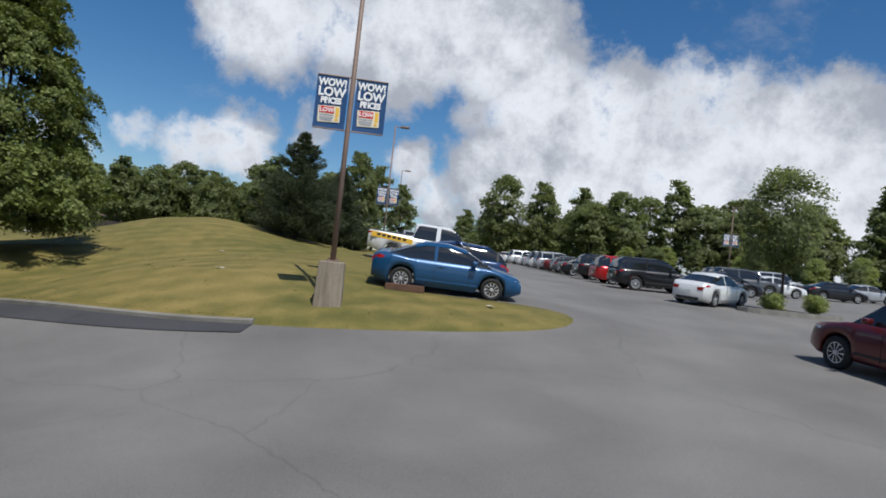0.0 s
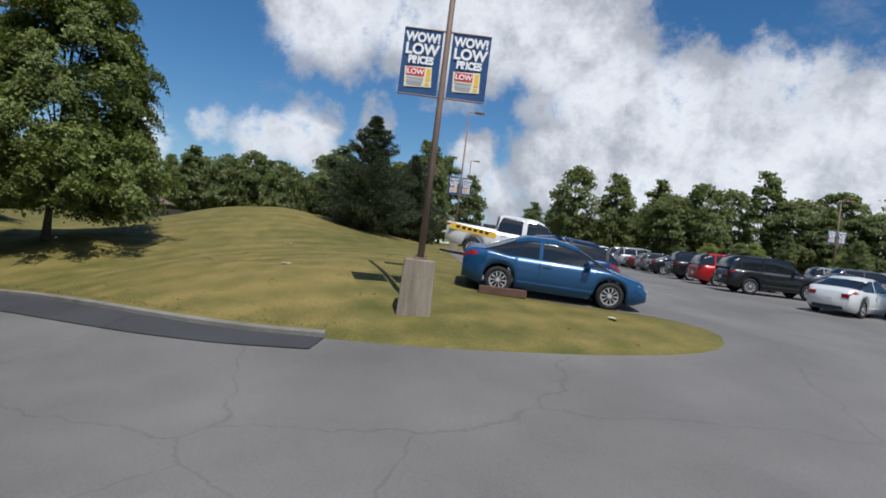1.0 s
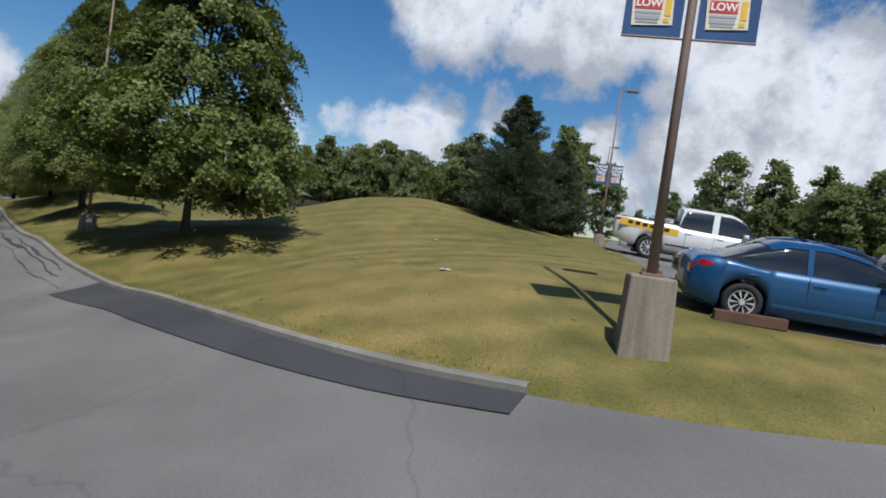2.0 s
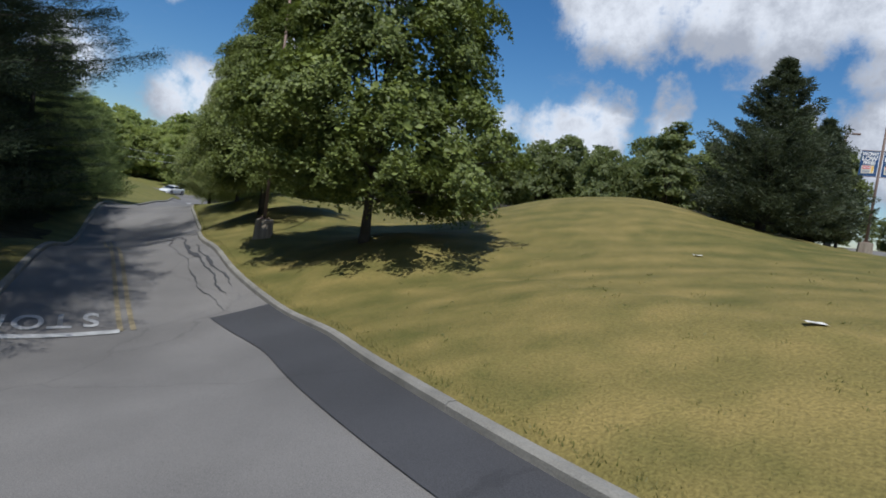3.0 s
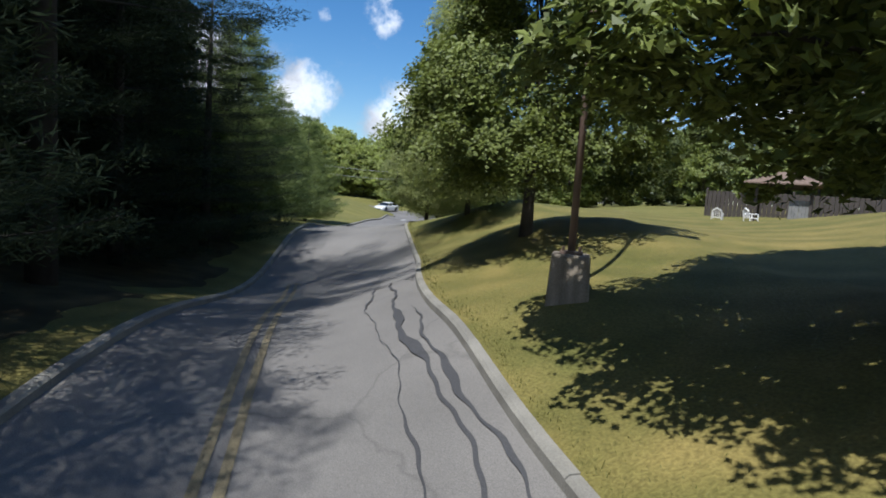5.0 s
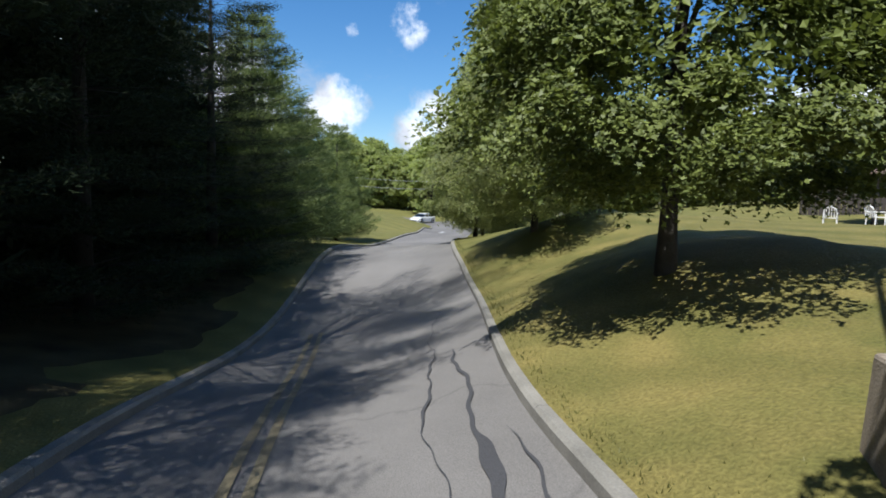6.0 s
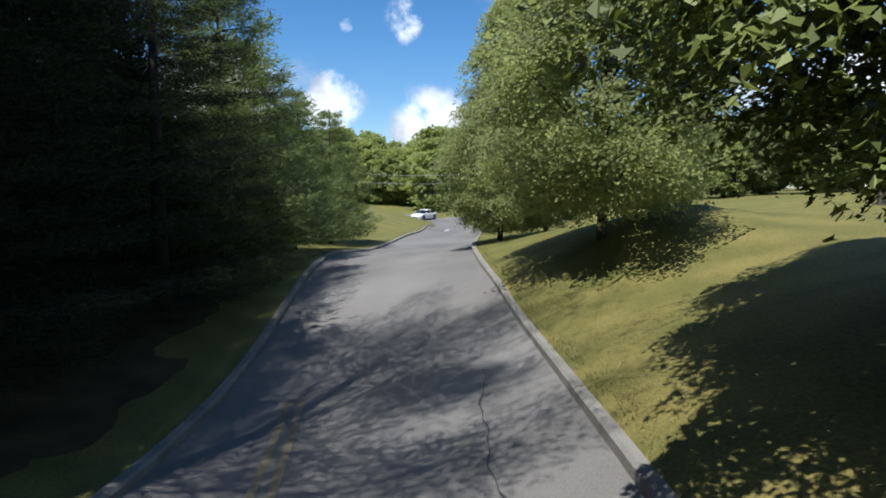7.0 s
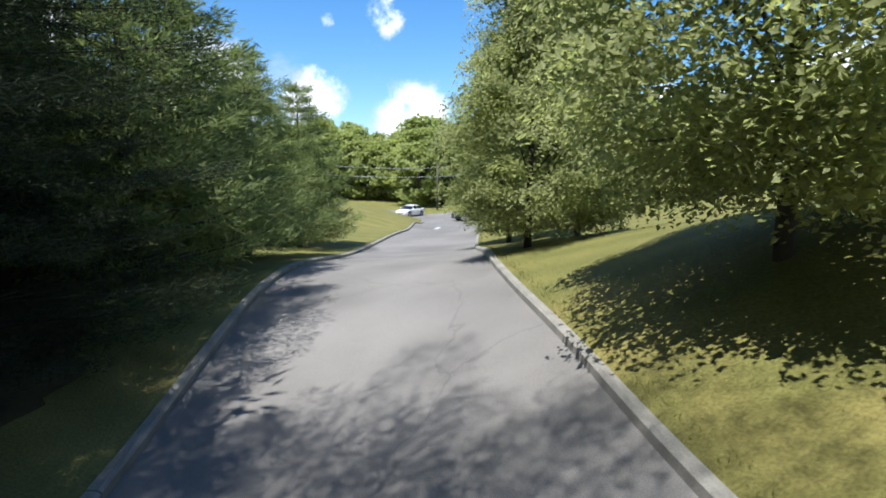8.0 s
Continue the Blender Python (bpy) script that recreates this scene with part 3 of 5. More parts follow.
def leaf_quads(rng, centres, spread, per, size, up=0.45, flat=0.5, out=0.8, hang=0.0, lobed=False):
    """Small folded leaves gathered round each centre."""
    centres = np.asarray(centres)
    n = len(centres) * per
    off = np.clip(rng.normal(0, 1, (n, 3)), -1.5, 1.5) * np.array([spread, spread, spread * flat])
    off[:, 2] -= hang * (off[:, 0] ** 2 + off[:, 1] ** 2) / spread
    c = np.repeat(centres, per, axis=0) + off
    # every spray faces its own way, its leaves nearly with it
    away = centres - np.array([0, 0, centres[:, 2].mean()])
    away /= np.linalg.norm(away, axis=1, keepdims=True) + 1e-9
    face = rng.normal(0, 0.45, centres.shape) + away * out
    face[:, 2] = np.abs(face[:, 2]) + up
    face /= np.linalg.norm(face, axis=1, keepdims=True)
    nrm = np.repeat(face, per, axis=0) + rng.normal(0, 0.42, (n, 3))
    nrm /= np.linalg.norm(nrm, axis=1, keepdims=True)
    a = np.cross(nrm, rng.normal(0, 1, (n, 3)))
    a /= np.linalg.norm(a, axis=1, keepdims=True) + 1e-9
    b = np.cross(nrm, a)
    s = size * rng.uniform(0.6, 1.3, (n, 1))
    if lobed:   # three pointed lobes, a little folded
        u = nrm * s * 0.15
        v = np.stack([c - a * s * 0.7, c + b * s * 0.95 + a * s * 0.1 + u, c + b * s * 0.3 + a * s * 0.25, c + a * s - u * 0.6, c - b * s * 0.3 + a * s * 0.25, c - b * s * 0.95 + a * s * 0.1 + u], 1).reshape(-1, 3)
        return v, np.arange(n * 6).reshape(-1, 6)
    # a folded kite: tip, two sides, stalk
    v = np.stack([c + a * s, c + b * s * 0.62 + nrm * s * 0.18, c - a * s * 0.8, c - b * s * 0.62 + nrm * s * 0.18], 1).reshape(-1, 3)
    f = np.arange(n * 4).reshape(-1, 4)
    return v, f


def broadleaf(name, height, radius, base, mat, seed, clumps=260, per=60, leaf=0.16, label="", trunk_r=0.2, shape=0.5, category="tree", wide_low=0.35, spread=0.30, flat=0.5, hang=0.0, lobed=False, boughs=0, core=0):
    """A broad-leaved tree: tapered trunk, limbs, and a crown of leaf clumps with gaps."""
    rng = np.random.default_rng(seed)
    root = tagged(empty(name), label, category)
    lean = rng.normal(0, 0.15, 2)
    top = height * 0.8
    tp = [(lean[0] * t ** 2, lean[1] * t ** 2, -0.25 + (top + 0.25) * t) for t in np.linspace(0, 1, 9)]
    tr = [trunk_r * (1.3 if i == 0 else 1.0) * (1 - 0.9 * i / 8) + 0.01 for i in range(9)]
    pieces = [tube(tp, tr, 10)]
    cz, hz = (height + base) / 2, (height - base) / 2
    pts = []
    ph = rng.uniform(0, 6.28, 6)
    while len(pts) < clumps:
        w, e = rng.uniform(0, 6.283), rng.uniform(-1, 1)
        prof = (1 - abs(e) ** 2.2) ** 0.5 * (1 - shape * max(0, e) * 0.55) * (1 - wide_low * max(0, -e) * 0.4)
        if shape >= 1:   # egg-shaped, widest low down
            t = (e + 1) / 2
            prof = min(1, 0.35 + (t / 0.2) ** 0.7) * (1 - t) ** 0.62 * 1.12
        lump = 0.96 + 0.12 * math.sin(3 * w + ph[0] + 2 * e) + 0.08 * math.sin(5 * w + ph[1] - 4 * e) + 0.10 * math.sin(7 * e + ph[2] + w)
        r = radius * prof * lump * rng.uniform(0.25, 1) ** 0.4
        pts.append((r * math.cos(w) + lean[0], r * math.sin(w) + lean[1], cz + hz * e * (0.92 + 0.08 * lump)))
    pts = np.array(pts)
    if boughs:   # gather the clumps into spreading boughs with dark gaps between them
        pts[:, :2] *= 1.04
        heads = pts[:boughs]
        near_head = np.argmin(((pts[:, None] - heads[None]) ** 2 * np.array([1, 1, 2.2])).sum(-1), axis=1)
        pull = heads[near_head] - pts
        pts = pts + pull * np.array([0.22, 0.22, 0.45]) * rng.uniform(0.6, 1.2, (len(pts), 1))
    for i in range(16):
        g = pts[rng.integers(len(pts))]
        z0 = base * 0.8 + (g[2] - base) * 0.55 * rng.uniform(0.5, 1)
        z0 = min(max(z0, base * 0.75), top * 0.85)
        s = np.array([lean[0] * (z0 / top) ** 2, lean[1] * (z0 / top) ** 2, z0])
        m = (s + g) / 2 + np.array([0, 0, 0.25])
        r0 = trunk_r * 0.38 * (1 - 0.5 * z0 / top)
        pieces.append(tube([s, m, s + (g - s) * 0.92], [r0, r0 * 0.6, 0.015], 6))
    v, f = merge(pieces)
    part_from("trunk", v, f, BARK, root, smooth=True)
    v, f = leaf_quads(rng, pts, spread, per, leaf, flat=flat, hang=hang, lobed=lobed)
    v, f = v.tolist(), f.tolist()
    if core:   # the shaded inside of the crown
        inner = pts * np.array([0.87, 0.87, 1.0]) + np.array([0, 0, 1.0]) * (cz - pts[:, 2:]) * 0.12
        cv, cf = leaf_quads(rng, inner, spread * 1.1, core, leaf * (1.7 if lobed else 1.2), flat=0.6)
        f += (cf + len(v)).tolist()
        v += cv.tolist()
    part_from("crown", v, f, mat, root)
    return root


def blades(rng, starts, dirs, length, width):
    """Narrow needle sprays from points along directions."""
    n = len(starts)
    d = dirs / (np.linalg.norm(dirs, axis=1, keepdims=True) + 1e-9)
    side = np.cross(d, rng.normal(0, 1, (n, 3)))
    side /= np.linalg.norm(side, axis=1, keepdims=True) + 1e-9
    L = length * rng.uniform(0.6, 1.25, (n, 1))
    w = width * rng.uniform(0.7, 1.3, (n, 1))
    v = np.stack([starts, starts + d * L * 0.45 + side * w, starts + d * L, starts + d * L * 0.45 - side * w], 1).reshape(-1, 3)
    return v, np.arange(n * 4).reshape(-1, 4)


def conifer(name, height, radius, mat, seed, label, whorls=26, boughs=9, per=46, droop=0.35, length=0.34, width=0.05, low=0.03, bare=0.0, taper=0.8, irregular=0.2, trunk_r=0.16, fluff=0.25):
    """A conifer: straight trunk and whorls of boughs clothed in needle sprays."""
    rng = np.random.default_rng(seed)
    root = tagged(empty(name), label, "conifer tree")
    pieces = [tube([(0, 0, -0.3), (0, 0, height * 0.5), (0, 0, height)], [trunk_r * 1.3, trunk_r * 0.7, 0.015], 9)]
    st, di = [], []
    for k in range(whorls):
        t = (k + rng.uniform(-0.3, 0.3)) / whorls
        t = min(max(t, 0), 0.985)
        z = height * (low + bare + (1 - low - bare) * t)
        r = radius * (1 - t) ** taper * (1 + rng.uniform(-irregular, irregular))
        nb = max(4, int(boughs * (1 - 0.45 * t)))
        w0 = rng.uniform(0, 6.28)
        for j in range(nb):
            w = w0 + 6.283 * j / nb + rng.uniform(-0.25, 0.25)
            rr = min(r * rng.uniform(0.72, 1.12), radius * 1.08)
            h = np.array([math.cos(w), math.sin(w), 0.0])
            s = np.linspace(0, 1, 6)
            path = np.stack([h[0] * rr * s, h[1] * rr * s, z + rr * (0.18 * s - droop * s ** 2 + 0.10 * s ** 4)], 1)
            pieces.append(tube(path, [0.026 * (1 - q) * (1 - t * 0.6) + 0.006 for q in s], 4, False))
            n = max(10, int(per * (0.35 + rr / radius)))
            q = rng.uniform(0.12, 1, n) ** 0.75
            p = np.stack([np.interp(q, s, path[:, i]) for i in range(3)], 1)
            tang = np.array([-h[1], h[0], 0])
            sway = rng.choice([-1, 1], n)[:, None]
            twig = (0.9 - 0.6 * q)[:, None] * rr * 0.42 * rng.uniform(0, 1, (n, 1))
            p = p + sway * tang * twig + h * twig * 0.4 - np.array([0, 0, 1]) * twig * 0.18
            p = p + rng.normal(0, max(0, fluff - 0.25) * 0.22, (n, 3))
            st.append(p)
            di.append(h * 0.8 + sway * tang * rng.uniform(0.1, 0.9, (n, 1)) + rng.normal(0, fluff, (n, 3)) + np.array([0, 0, 0.12 + 0.5 * (fluff - 0.25)]))
    v, f = merge(pieces)
    part_from("trunk", v, f, DARK_BARK, root, smooth=True)
    v, f = blades(rng, np.concatenate(st), np.concatenate(di), length, width)
    part_from("crown", v.tolist(), f.tolist(), mat, root)
    return root


def put(ob, x, y, turn=0.0, size=1.0, lift=0.0):
    ob.matrix_basis = pose(x, y, grade(x, y) + lift, 0, 0, turn) @ Matrix.Diagonal((size, size, size, 1))
    return ob


def again(ob, x, y, turn=0.0, size=1.0, tall=1.0, lift=0.0):
    c = copy_thing(ob, Matrix.Identity(4))
    c.matrix_basis = pose(x, y, grade(x, y) + lift, 0, 0, turn) @ Matrix.Diagonal((size, size, size * tall, 1))
    return c


# maples on the lawn beside the road
maple_text = "full-crowned green maple tree on the lawn beside the road"
put(broadleaf("maple_tree", 11.6, 4.05, 1.15, MAPLE, 11, 570, 220, 0.066, maple_text, 0.13, 1.0, spread=0.26, flat=0.40, hang=0.5, lobed=True, boughs=95, core=44), -17.9, 23.5)
put(broadleaf("maple_tree", 10.2, 3.0, 1.2, MAPLE, 12, 500, 300, 0.042, maple_text, 0.125, 1.0, spread=0.23, flat=0.40, hang=0.5, lobed=True, boughs=70, core=80), -26.6, 27.0)
grey = broadleaf("linden_tree", 9.0, 2.65, 0.72, PEAR, 13, 460, 240, 0.045, "grey-green small-leaved tree on the lawn beside the road", 0.09, 1.0, spread=0.3, flat=0.35, hang=0.3, core=55)
put(grey, -34.45, 31.85)
tagged(again(grey, -42.3, 35.7, 70, 0.95), group="roadside trees")
again(grey, -44.6, 40.2, 300, 1.0)
again(grey, -50.5, 42.6, 150, 1.0)
again(grey, -58, 49.5, 200, 1.1)

# spruces behind the hill
put(conifer("spruce_tree", 6.5, 2.7, SPRUCE, 21, "dense dark blue-green spruce tree on the lawn", 26, 10, 360, -0.10, 0.17, 0.019, irregular=0.36, taper=0.86, fluff=0.45), -8.8, 35.3)
put(conifer("spruce_tree", 5.6, 2.0, SPRUCE, 22, "dark spruce tree beside a taller one on the lawn", 26, 10, 170, 0.0, 0.2, 0.024, irregular=0.3, fluff=0.45), -7.3, 41.0)

# pines along the far side of the road
pine_text = "tall dark white pine with long drooping boughs beside the road"
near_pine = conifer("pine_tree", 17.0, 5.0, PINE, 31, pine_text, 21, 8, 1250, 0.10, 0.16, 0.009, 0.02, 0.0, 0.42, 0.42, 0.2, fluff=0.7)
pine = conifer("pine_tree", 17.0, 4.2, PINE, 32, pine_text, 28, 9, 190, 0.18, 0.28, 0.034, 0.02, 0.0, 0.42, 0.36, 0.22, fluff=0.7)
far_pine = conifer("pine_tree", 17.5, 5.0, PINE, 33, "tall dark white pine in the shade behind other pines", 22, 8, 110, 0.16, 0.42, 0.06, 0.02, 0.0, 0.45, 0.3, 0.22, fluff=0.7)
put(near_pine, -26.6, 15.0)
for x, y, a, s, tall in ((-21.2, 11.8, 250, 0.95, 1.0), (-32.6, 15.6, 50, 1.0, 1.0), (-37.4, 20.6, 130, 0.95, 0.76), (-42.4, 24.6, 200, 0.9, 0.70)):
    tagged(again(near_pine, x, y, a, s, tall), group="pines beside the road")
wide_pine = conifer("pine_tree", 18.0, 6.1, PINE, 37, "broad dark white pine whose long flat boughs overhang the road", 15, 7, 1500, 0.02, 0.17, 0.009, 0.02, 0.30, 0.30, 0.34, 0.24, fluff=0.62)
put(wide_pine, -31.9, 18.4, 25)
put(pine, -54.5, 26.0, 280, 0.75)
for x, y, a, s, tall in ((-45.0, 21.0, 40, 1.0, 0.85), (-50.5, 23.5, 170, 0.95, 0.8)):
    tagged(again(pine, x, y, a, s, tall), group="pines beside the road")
# the sun on these verge pines is in their lighter needle colour
young_pine = conifer("young_pine_tree", 7.6, 2.7, SUNLIT_PINE, 39, "young white pine on the verge, sunlit light green painted into its soft needles", 17, 8, 420, 0.0, 0.2, 0.014, 0.04, 0.0, 0.6, 0.35, 0.1, fluff=0.65)
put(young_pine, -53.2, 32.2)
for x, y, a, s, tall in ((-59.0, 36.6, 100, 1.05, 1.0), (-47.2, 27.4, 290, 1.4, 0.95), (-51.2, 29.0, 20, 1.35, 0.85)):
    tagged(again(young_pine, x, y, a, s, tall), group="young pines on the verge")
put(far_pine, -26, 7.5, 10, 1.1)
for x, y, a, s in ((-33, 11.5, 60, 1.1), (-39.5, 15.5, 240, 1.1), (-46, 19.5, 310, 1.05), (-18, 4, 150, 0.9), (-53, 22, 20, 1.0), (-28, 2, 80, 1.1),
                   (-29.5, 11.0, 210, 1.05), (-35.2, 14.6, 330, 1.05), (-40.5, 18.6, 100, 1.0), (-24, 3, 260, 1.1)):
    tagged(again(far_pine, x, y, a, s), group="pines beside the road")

# woods all round
wood_text = "green broad-leaved tree at the edge of the woods"
woods = [broadleaf("woodland_tree", h, r, 0.3, WOODS, 40 + i, n, 42, 0.30, wood_text, 0.22, sh, spread=sp) for i, (h, r, n, sh, sp) in enumerate(((12.5, 3.9, 150, 0.3, 0.55), (13.5, 3.0, 120, 0.6, 0.5), (10.5, 4.3, 150, 0.1, 0.6)))]
light = broadleaf("bright_tree", 9, 3.4, 0.1, BRIGHT, 50, 140, 42, 0.25, "light green bushy tree at the edge of the woods", 0.2, 0.4, spread=0.5)
rnd = random.Random(8)
spots = []
for i in range(11):
    spots.append((-36 + i * 2.6 + rnd.uniform(-1, 1), 62 + 0.25 * i + rnd.uniform(-3, 5), rnd.uniform(0.5, 0.74), 0))
for i in range(38):
    a = i / 37
    spots.append((2 + a * 88 + rnd.uniform(-2, 2), 142 - a * 70 + rnd.uniform(-5, 5), rnd.choice((0.6, 0.68, 0.75, 0.9)) * (1 + 0.35 * min(1, 2 * a)), 0))
for i in range(24):
    a = i / 23
    spots.append((-2 + a * 82 + rnd.uniform(-2, 2), 128 - a * 66 + rnd.uniform(-4, 4), rnd.uniform(0.34, 0.52), i % 2))
for i in range(16):
    a = i / 15
    spots.append((-138 + 40 * a + rnd.uniform(-3, 3), 70 + 26 * a + rnd.uniform(-6, 6), rnd.uniform(1.0, 1.35), 1 if i % 3 else 0))
for i in range(3, 18):
    spots.append((-80 + i * 4.1 + rnd.uniform(-1.5, 1.5), 86 - 0.4 * i + rnd.uniform(-3, 4), rnd.uniform(0.55, 0.8), 0))
for i in range(16):
    spots.append((-8 - i * 4.2 + rnd.uniform(-1.5, 1.5), -16 + i * 1.6 + rnd.uniform(-2, 2), rnd.uniform(0.9, 1.1), 0))
for i in range(12):
    spots.append((-112 + i * 5.0 + rnd.uniform(-3, 3), 36 - i * 1.6 + rnd.uniform(-3, 3), rnd.uniform(0.75, 0.95), 1 if i % 3 == 1 else 0))
for k, (x, y, s) in enumerate(((-51.5, 25.0, .5), (-56, 28.5, .55), (-60, 31.5, .55), (-65, 35.5, .6), (-71, 39.5, .65), (-78, 44.5, .75), (-58, 24, .75), (-66, 29, .8), (-75, 35, .9), (-105, 74.5, 1.0), (-108, 80, 1.05),
                               (-101, 82, 1.0), (-96, 91, 1.0), (-116, 70, 1.1), (-92, 102, 1), (-121, 66, 1.1), (-67, 72, .85), (-72, 68, .7), (-59, 62, .8), (-52, 58, .75), (-112, 76, 1.0), (-118, 80, 1.1), (-124, 74, 1.1), (-100, 96, 1.0))):
    spots.append((x, y, s, 1 if k % 3 else 0))
for x, y, s in ((10.7, 111, 1.15), (18, 110, 1.1), (27, 108, 1.2), (32, 106.5, 1.1), (-5.9, 78, 0.62)):
    spots.append((x, y, s, 0))
for i in range(15):
    spots.append((-121 + i * 2.5 + rnd.uniform(-0.6, 0.6), 66.5 + i * 2.2 + (i > 9) * (i - 9) * 1.6 + rnd.uniform(-0.5, 1.5), rnd.uniform(1.0, 1.25), 1 if i % 5 else 0))
for i in range(34):
    a = i / 33
    spots.append((-62 + a * 52 + rnd.uniform(-1, 1), 64 + 6 * a + rnd.uniform(-2, 2), rnd.uniform(0.36, 0.58), 1 if i % 4 == 0 else 0))
used = set()
for k, (x, y, s, b) in enumerate(spots):
    far_end = x < -85 and y > 60 and k % 6 > 0   # the light trees at the end of the road
    src = light if b or far_end else woods[k % 3]
    s = s * 1.18 if far_end and not b else s
    if src.name in used:
        tagged(again(src, x, y, rnd.uniform(0, 360), s, rnd.uniform(0.9, 1.15)), group="trees of the woods")
    else:
        put(src, x, y, rnd.uniform(0, 360), s)
        used.add(src.name)

# ---- lamp posts ----


def words(name, text, size, mat, parent, m, bold=0.012, label="", squeeze=1.0):
    cu = bpy.data.curves.new(name, "FONT")
    cu.body, cu.size, cu.align_x, cu.offset, cu.extrude = text, size, "CENTER", bold, 0.001
    ob = bpy.data.objects.new(name, cu)
    scene.collection.objects.link(ob)
    bpy.context.view_layer.update()
    me = bpy.data.meshes.new_from_object(ob.evaluated_get(bpy.context.evaluated_depsgraph_get()))
    bpy.data.objects.remove(ob)
    me.materials.clear()
    me.materials.append(mat)
    o = new(name, me)
    o.parent = parent
    o.matrix_basis = m @ Matrix.Diagonal((squeeze, 1, 1, 1))
    return tagged(o, label)


def banner_side(parent, x0, sgn):
    """One vinyl banner with its two rods; local x runs outwards from the pole."""
    W, H, z0 = 0.80, 1.34, 4.42
    xc = x0 + sgn * W / 2
    n = 9
    verts, faces = [], []
    for i in range(n):
        for j in range(n):
            u, v = i / (n - 1), j / (n - 1)
            bow = 0.025 * math.sin(math.pi * v) * math.sin(math.pi * u * 0.9 + 0.3)
            for t in (0, 1):
                verts.append((xc + (u - 0.5) * W, bow + 0.004 * t, z0 + v * H))
    idx = lambda i, j, t: (i * n + j) * 2 + t
    for i in range(n - 1):
        for j in range(n - 1):
            faces.append((idx(i, j, 0), idx(i + 1, j, 0), idx(i + 1, j + 1, 0), idx(i, j + 1, 0)))
            faces.append((idx(i, j, 1), idx(i, j + 1, 1), idx(i + 1, j + 1, 1), idx(i + 1, j, 1)))
    b = part_from("banner", verts, faces, BANNER, parent, "blue vinyl banner with white sale lettering", smooth=True)
    for z in (z0 - 0.015, z0 + H + 0.015):
        v, f = tube([(x0 - sgn * 0.06, 0, z), (xc + sgn * W / 2, 0, z)], [0.018, 0.018], 8)
        part_from("banner_rod", v, f, RUST_STEEL, parent)
    for text, s, z, q in (("WOW!", 0.26, 1.09, 0.86), ("LOW", 0.31, 0.83, 0.95), ("PRICES", 0.21, 0.64, 0.82)):
        words("lettering", text, s, WHITE_INK, b, pose(xc, -0.012, z0 + z, 90), 0.012, "white capital letters", q)
    bm = bmesh.new()
    box(bm, xc - 0.02, -0.006, z0 + 0.36, 0.56, 0.008, 0.42, 0.003, Matrix.Rotation(radians(-3), 4, "Y"))
    part("price_badge", bm, CREAM_INK, b, "cream badge with a red panel")
    bm = bmesh.new()
    box(bm, xc - 0.08, -0.014, z0 + 0.46, 0.37, 0.006, 0.17, 0.002)
    part("red_panel", bm, RED_INK, b)
    words("lettering", "LOW", 0.15, WHITE_INK, b, pose(xc - 0.08, -0.022, z0 + 0.41, 90), 0.004)
    for z, w in ((0.33, 0.36), (0.26, 0.34), (0.20, 0.30)):
        bm = bmesh.new()
        box(bm, xc - 0.08, -0.014, z0 + z, w, 0.006, 0.035 if z != 0.26 else 0.06)
        part("text_bar", bm, GREY_INK, b)
    bm = bmesh.new()
    box(bm, xc + 0.19, -0.014, z0 + 0.42, 0.085, 0.006, 0.26, 0.003)
    box(bm, xc + 0.18, -0.014, z0 + 0.23, 0.08, 0.006, 0.07, 0.003)
    part("exclamation_mark", bm, YELLOW_INK, b)


def lamp_post(label, x, y, turn, banners=True, height=9.0, base_h=1.1, thick=1.0, base_w=0.66):
    root = tagged(empty("street_lamp", pose(x, y, grade(x, y), 0, 0, turn)), label, "street lamp")
    bm = bmesh.new()
    box(bm, 0, 0, base_h / 2 - 0.15, base_w, base_w, base_h + 0.3, 0.03)
    for v in bm.verts:
        k = 1 + 0.10 * (base_h - v.co.z) / base_h
        v.co.x *= k * 0.95
        v.co.y *= k * 0.95
    part("concrete_base", bm, CONCRETE, root, "tapered square concrete footing with rust stains")
    bm = bmesh.new()
    box(bm, 0, 0, base_h + 0.02, 0.3, 0.3, 0.04, 0.005)
    part("base_plate", bm, RUST_STEEL, root)
    for sx in (-1, 1):
        for sy in (-1, 1):
            v, f = tube([(sx * 0.11, sy * 0.11, base_h + 0.03), (sx * 0.11, sy * 0.11, base_h + 0.09)], [0.018, 0.018], 6)
            part_from("bolt", v, f, RUST_STEEL, root)
    v, f = tube([(0, 0, base_h + 0.04), (0, 0, base_h + 3), (0, 0, height)], [0.075 * thick, 0.065 * thick, 0.055 * thick], 12)
    part_from("pole", v, f, RUST_STEEL, root, "slender brown steel pole", smooth=True)
    v, f = tube([(0, 0, height - 0.08), (0.5, 0, height - 0.05)], [0.035, 0.035], 8)
    part_from("arm", v, f, RUST_STEEL, root)
    bm = bmesh.new()
    box(bm, 0.8, 0, height - 0.04, 0.75, 0.36, 0.16, 0.03)
    part("lamp_head", bm, RUST_STEEL, root, "flat brown shoebox luminaire")
    if banners:
        banner_side(root, -0.10, -1)
        banner_side(root, 0.10, 1)
    return root


lamp_text = "brown steel lamp post with two blue sale banners on concrete"
lamp_post(lamp_text, -2.72, 15.1, 6, True, 10.2, 1.05)
lamp_post(lamp_text, -4.9, 49.0, 5, True, 11.0, 0.9)
lamp_post("brown steel lamp post on a weathered concrete footing under the trees", -22.6, 23.8, 40, False, 9.5, 0.58, 0.72, 0.54)

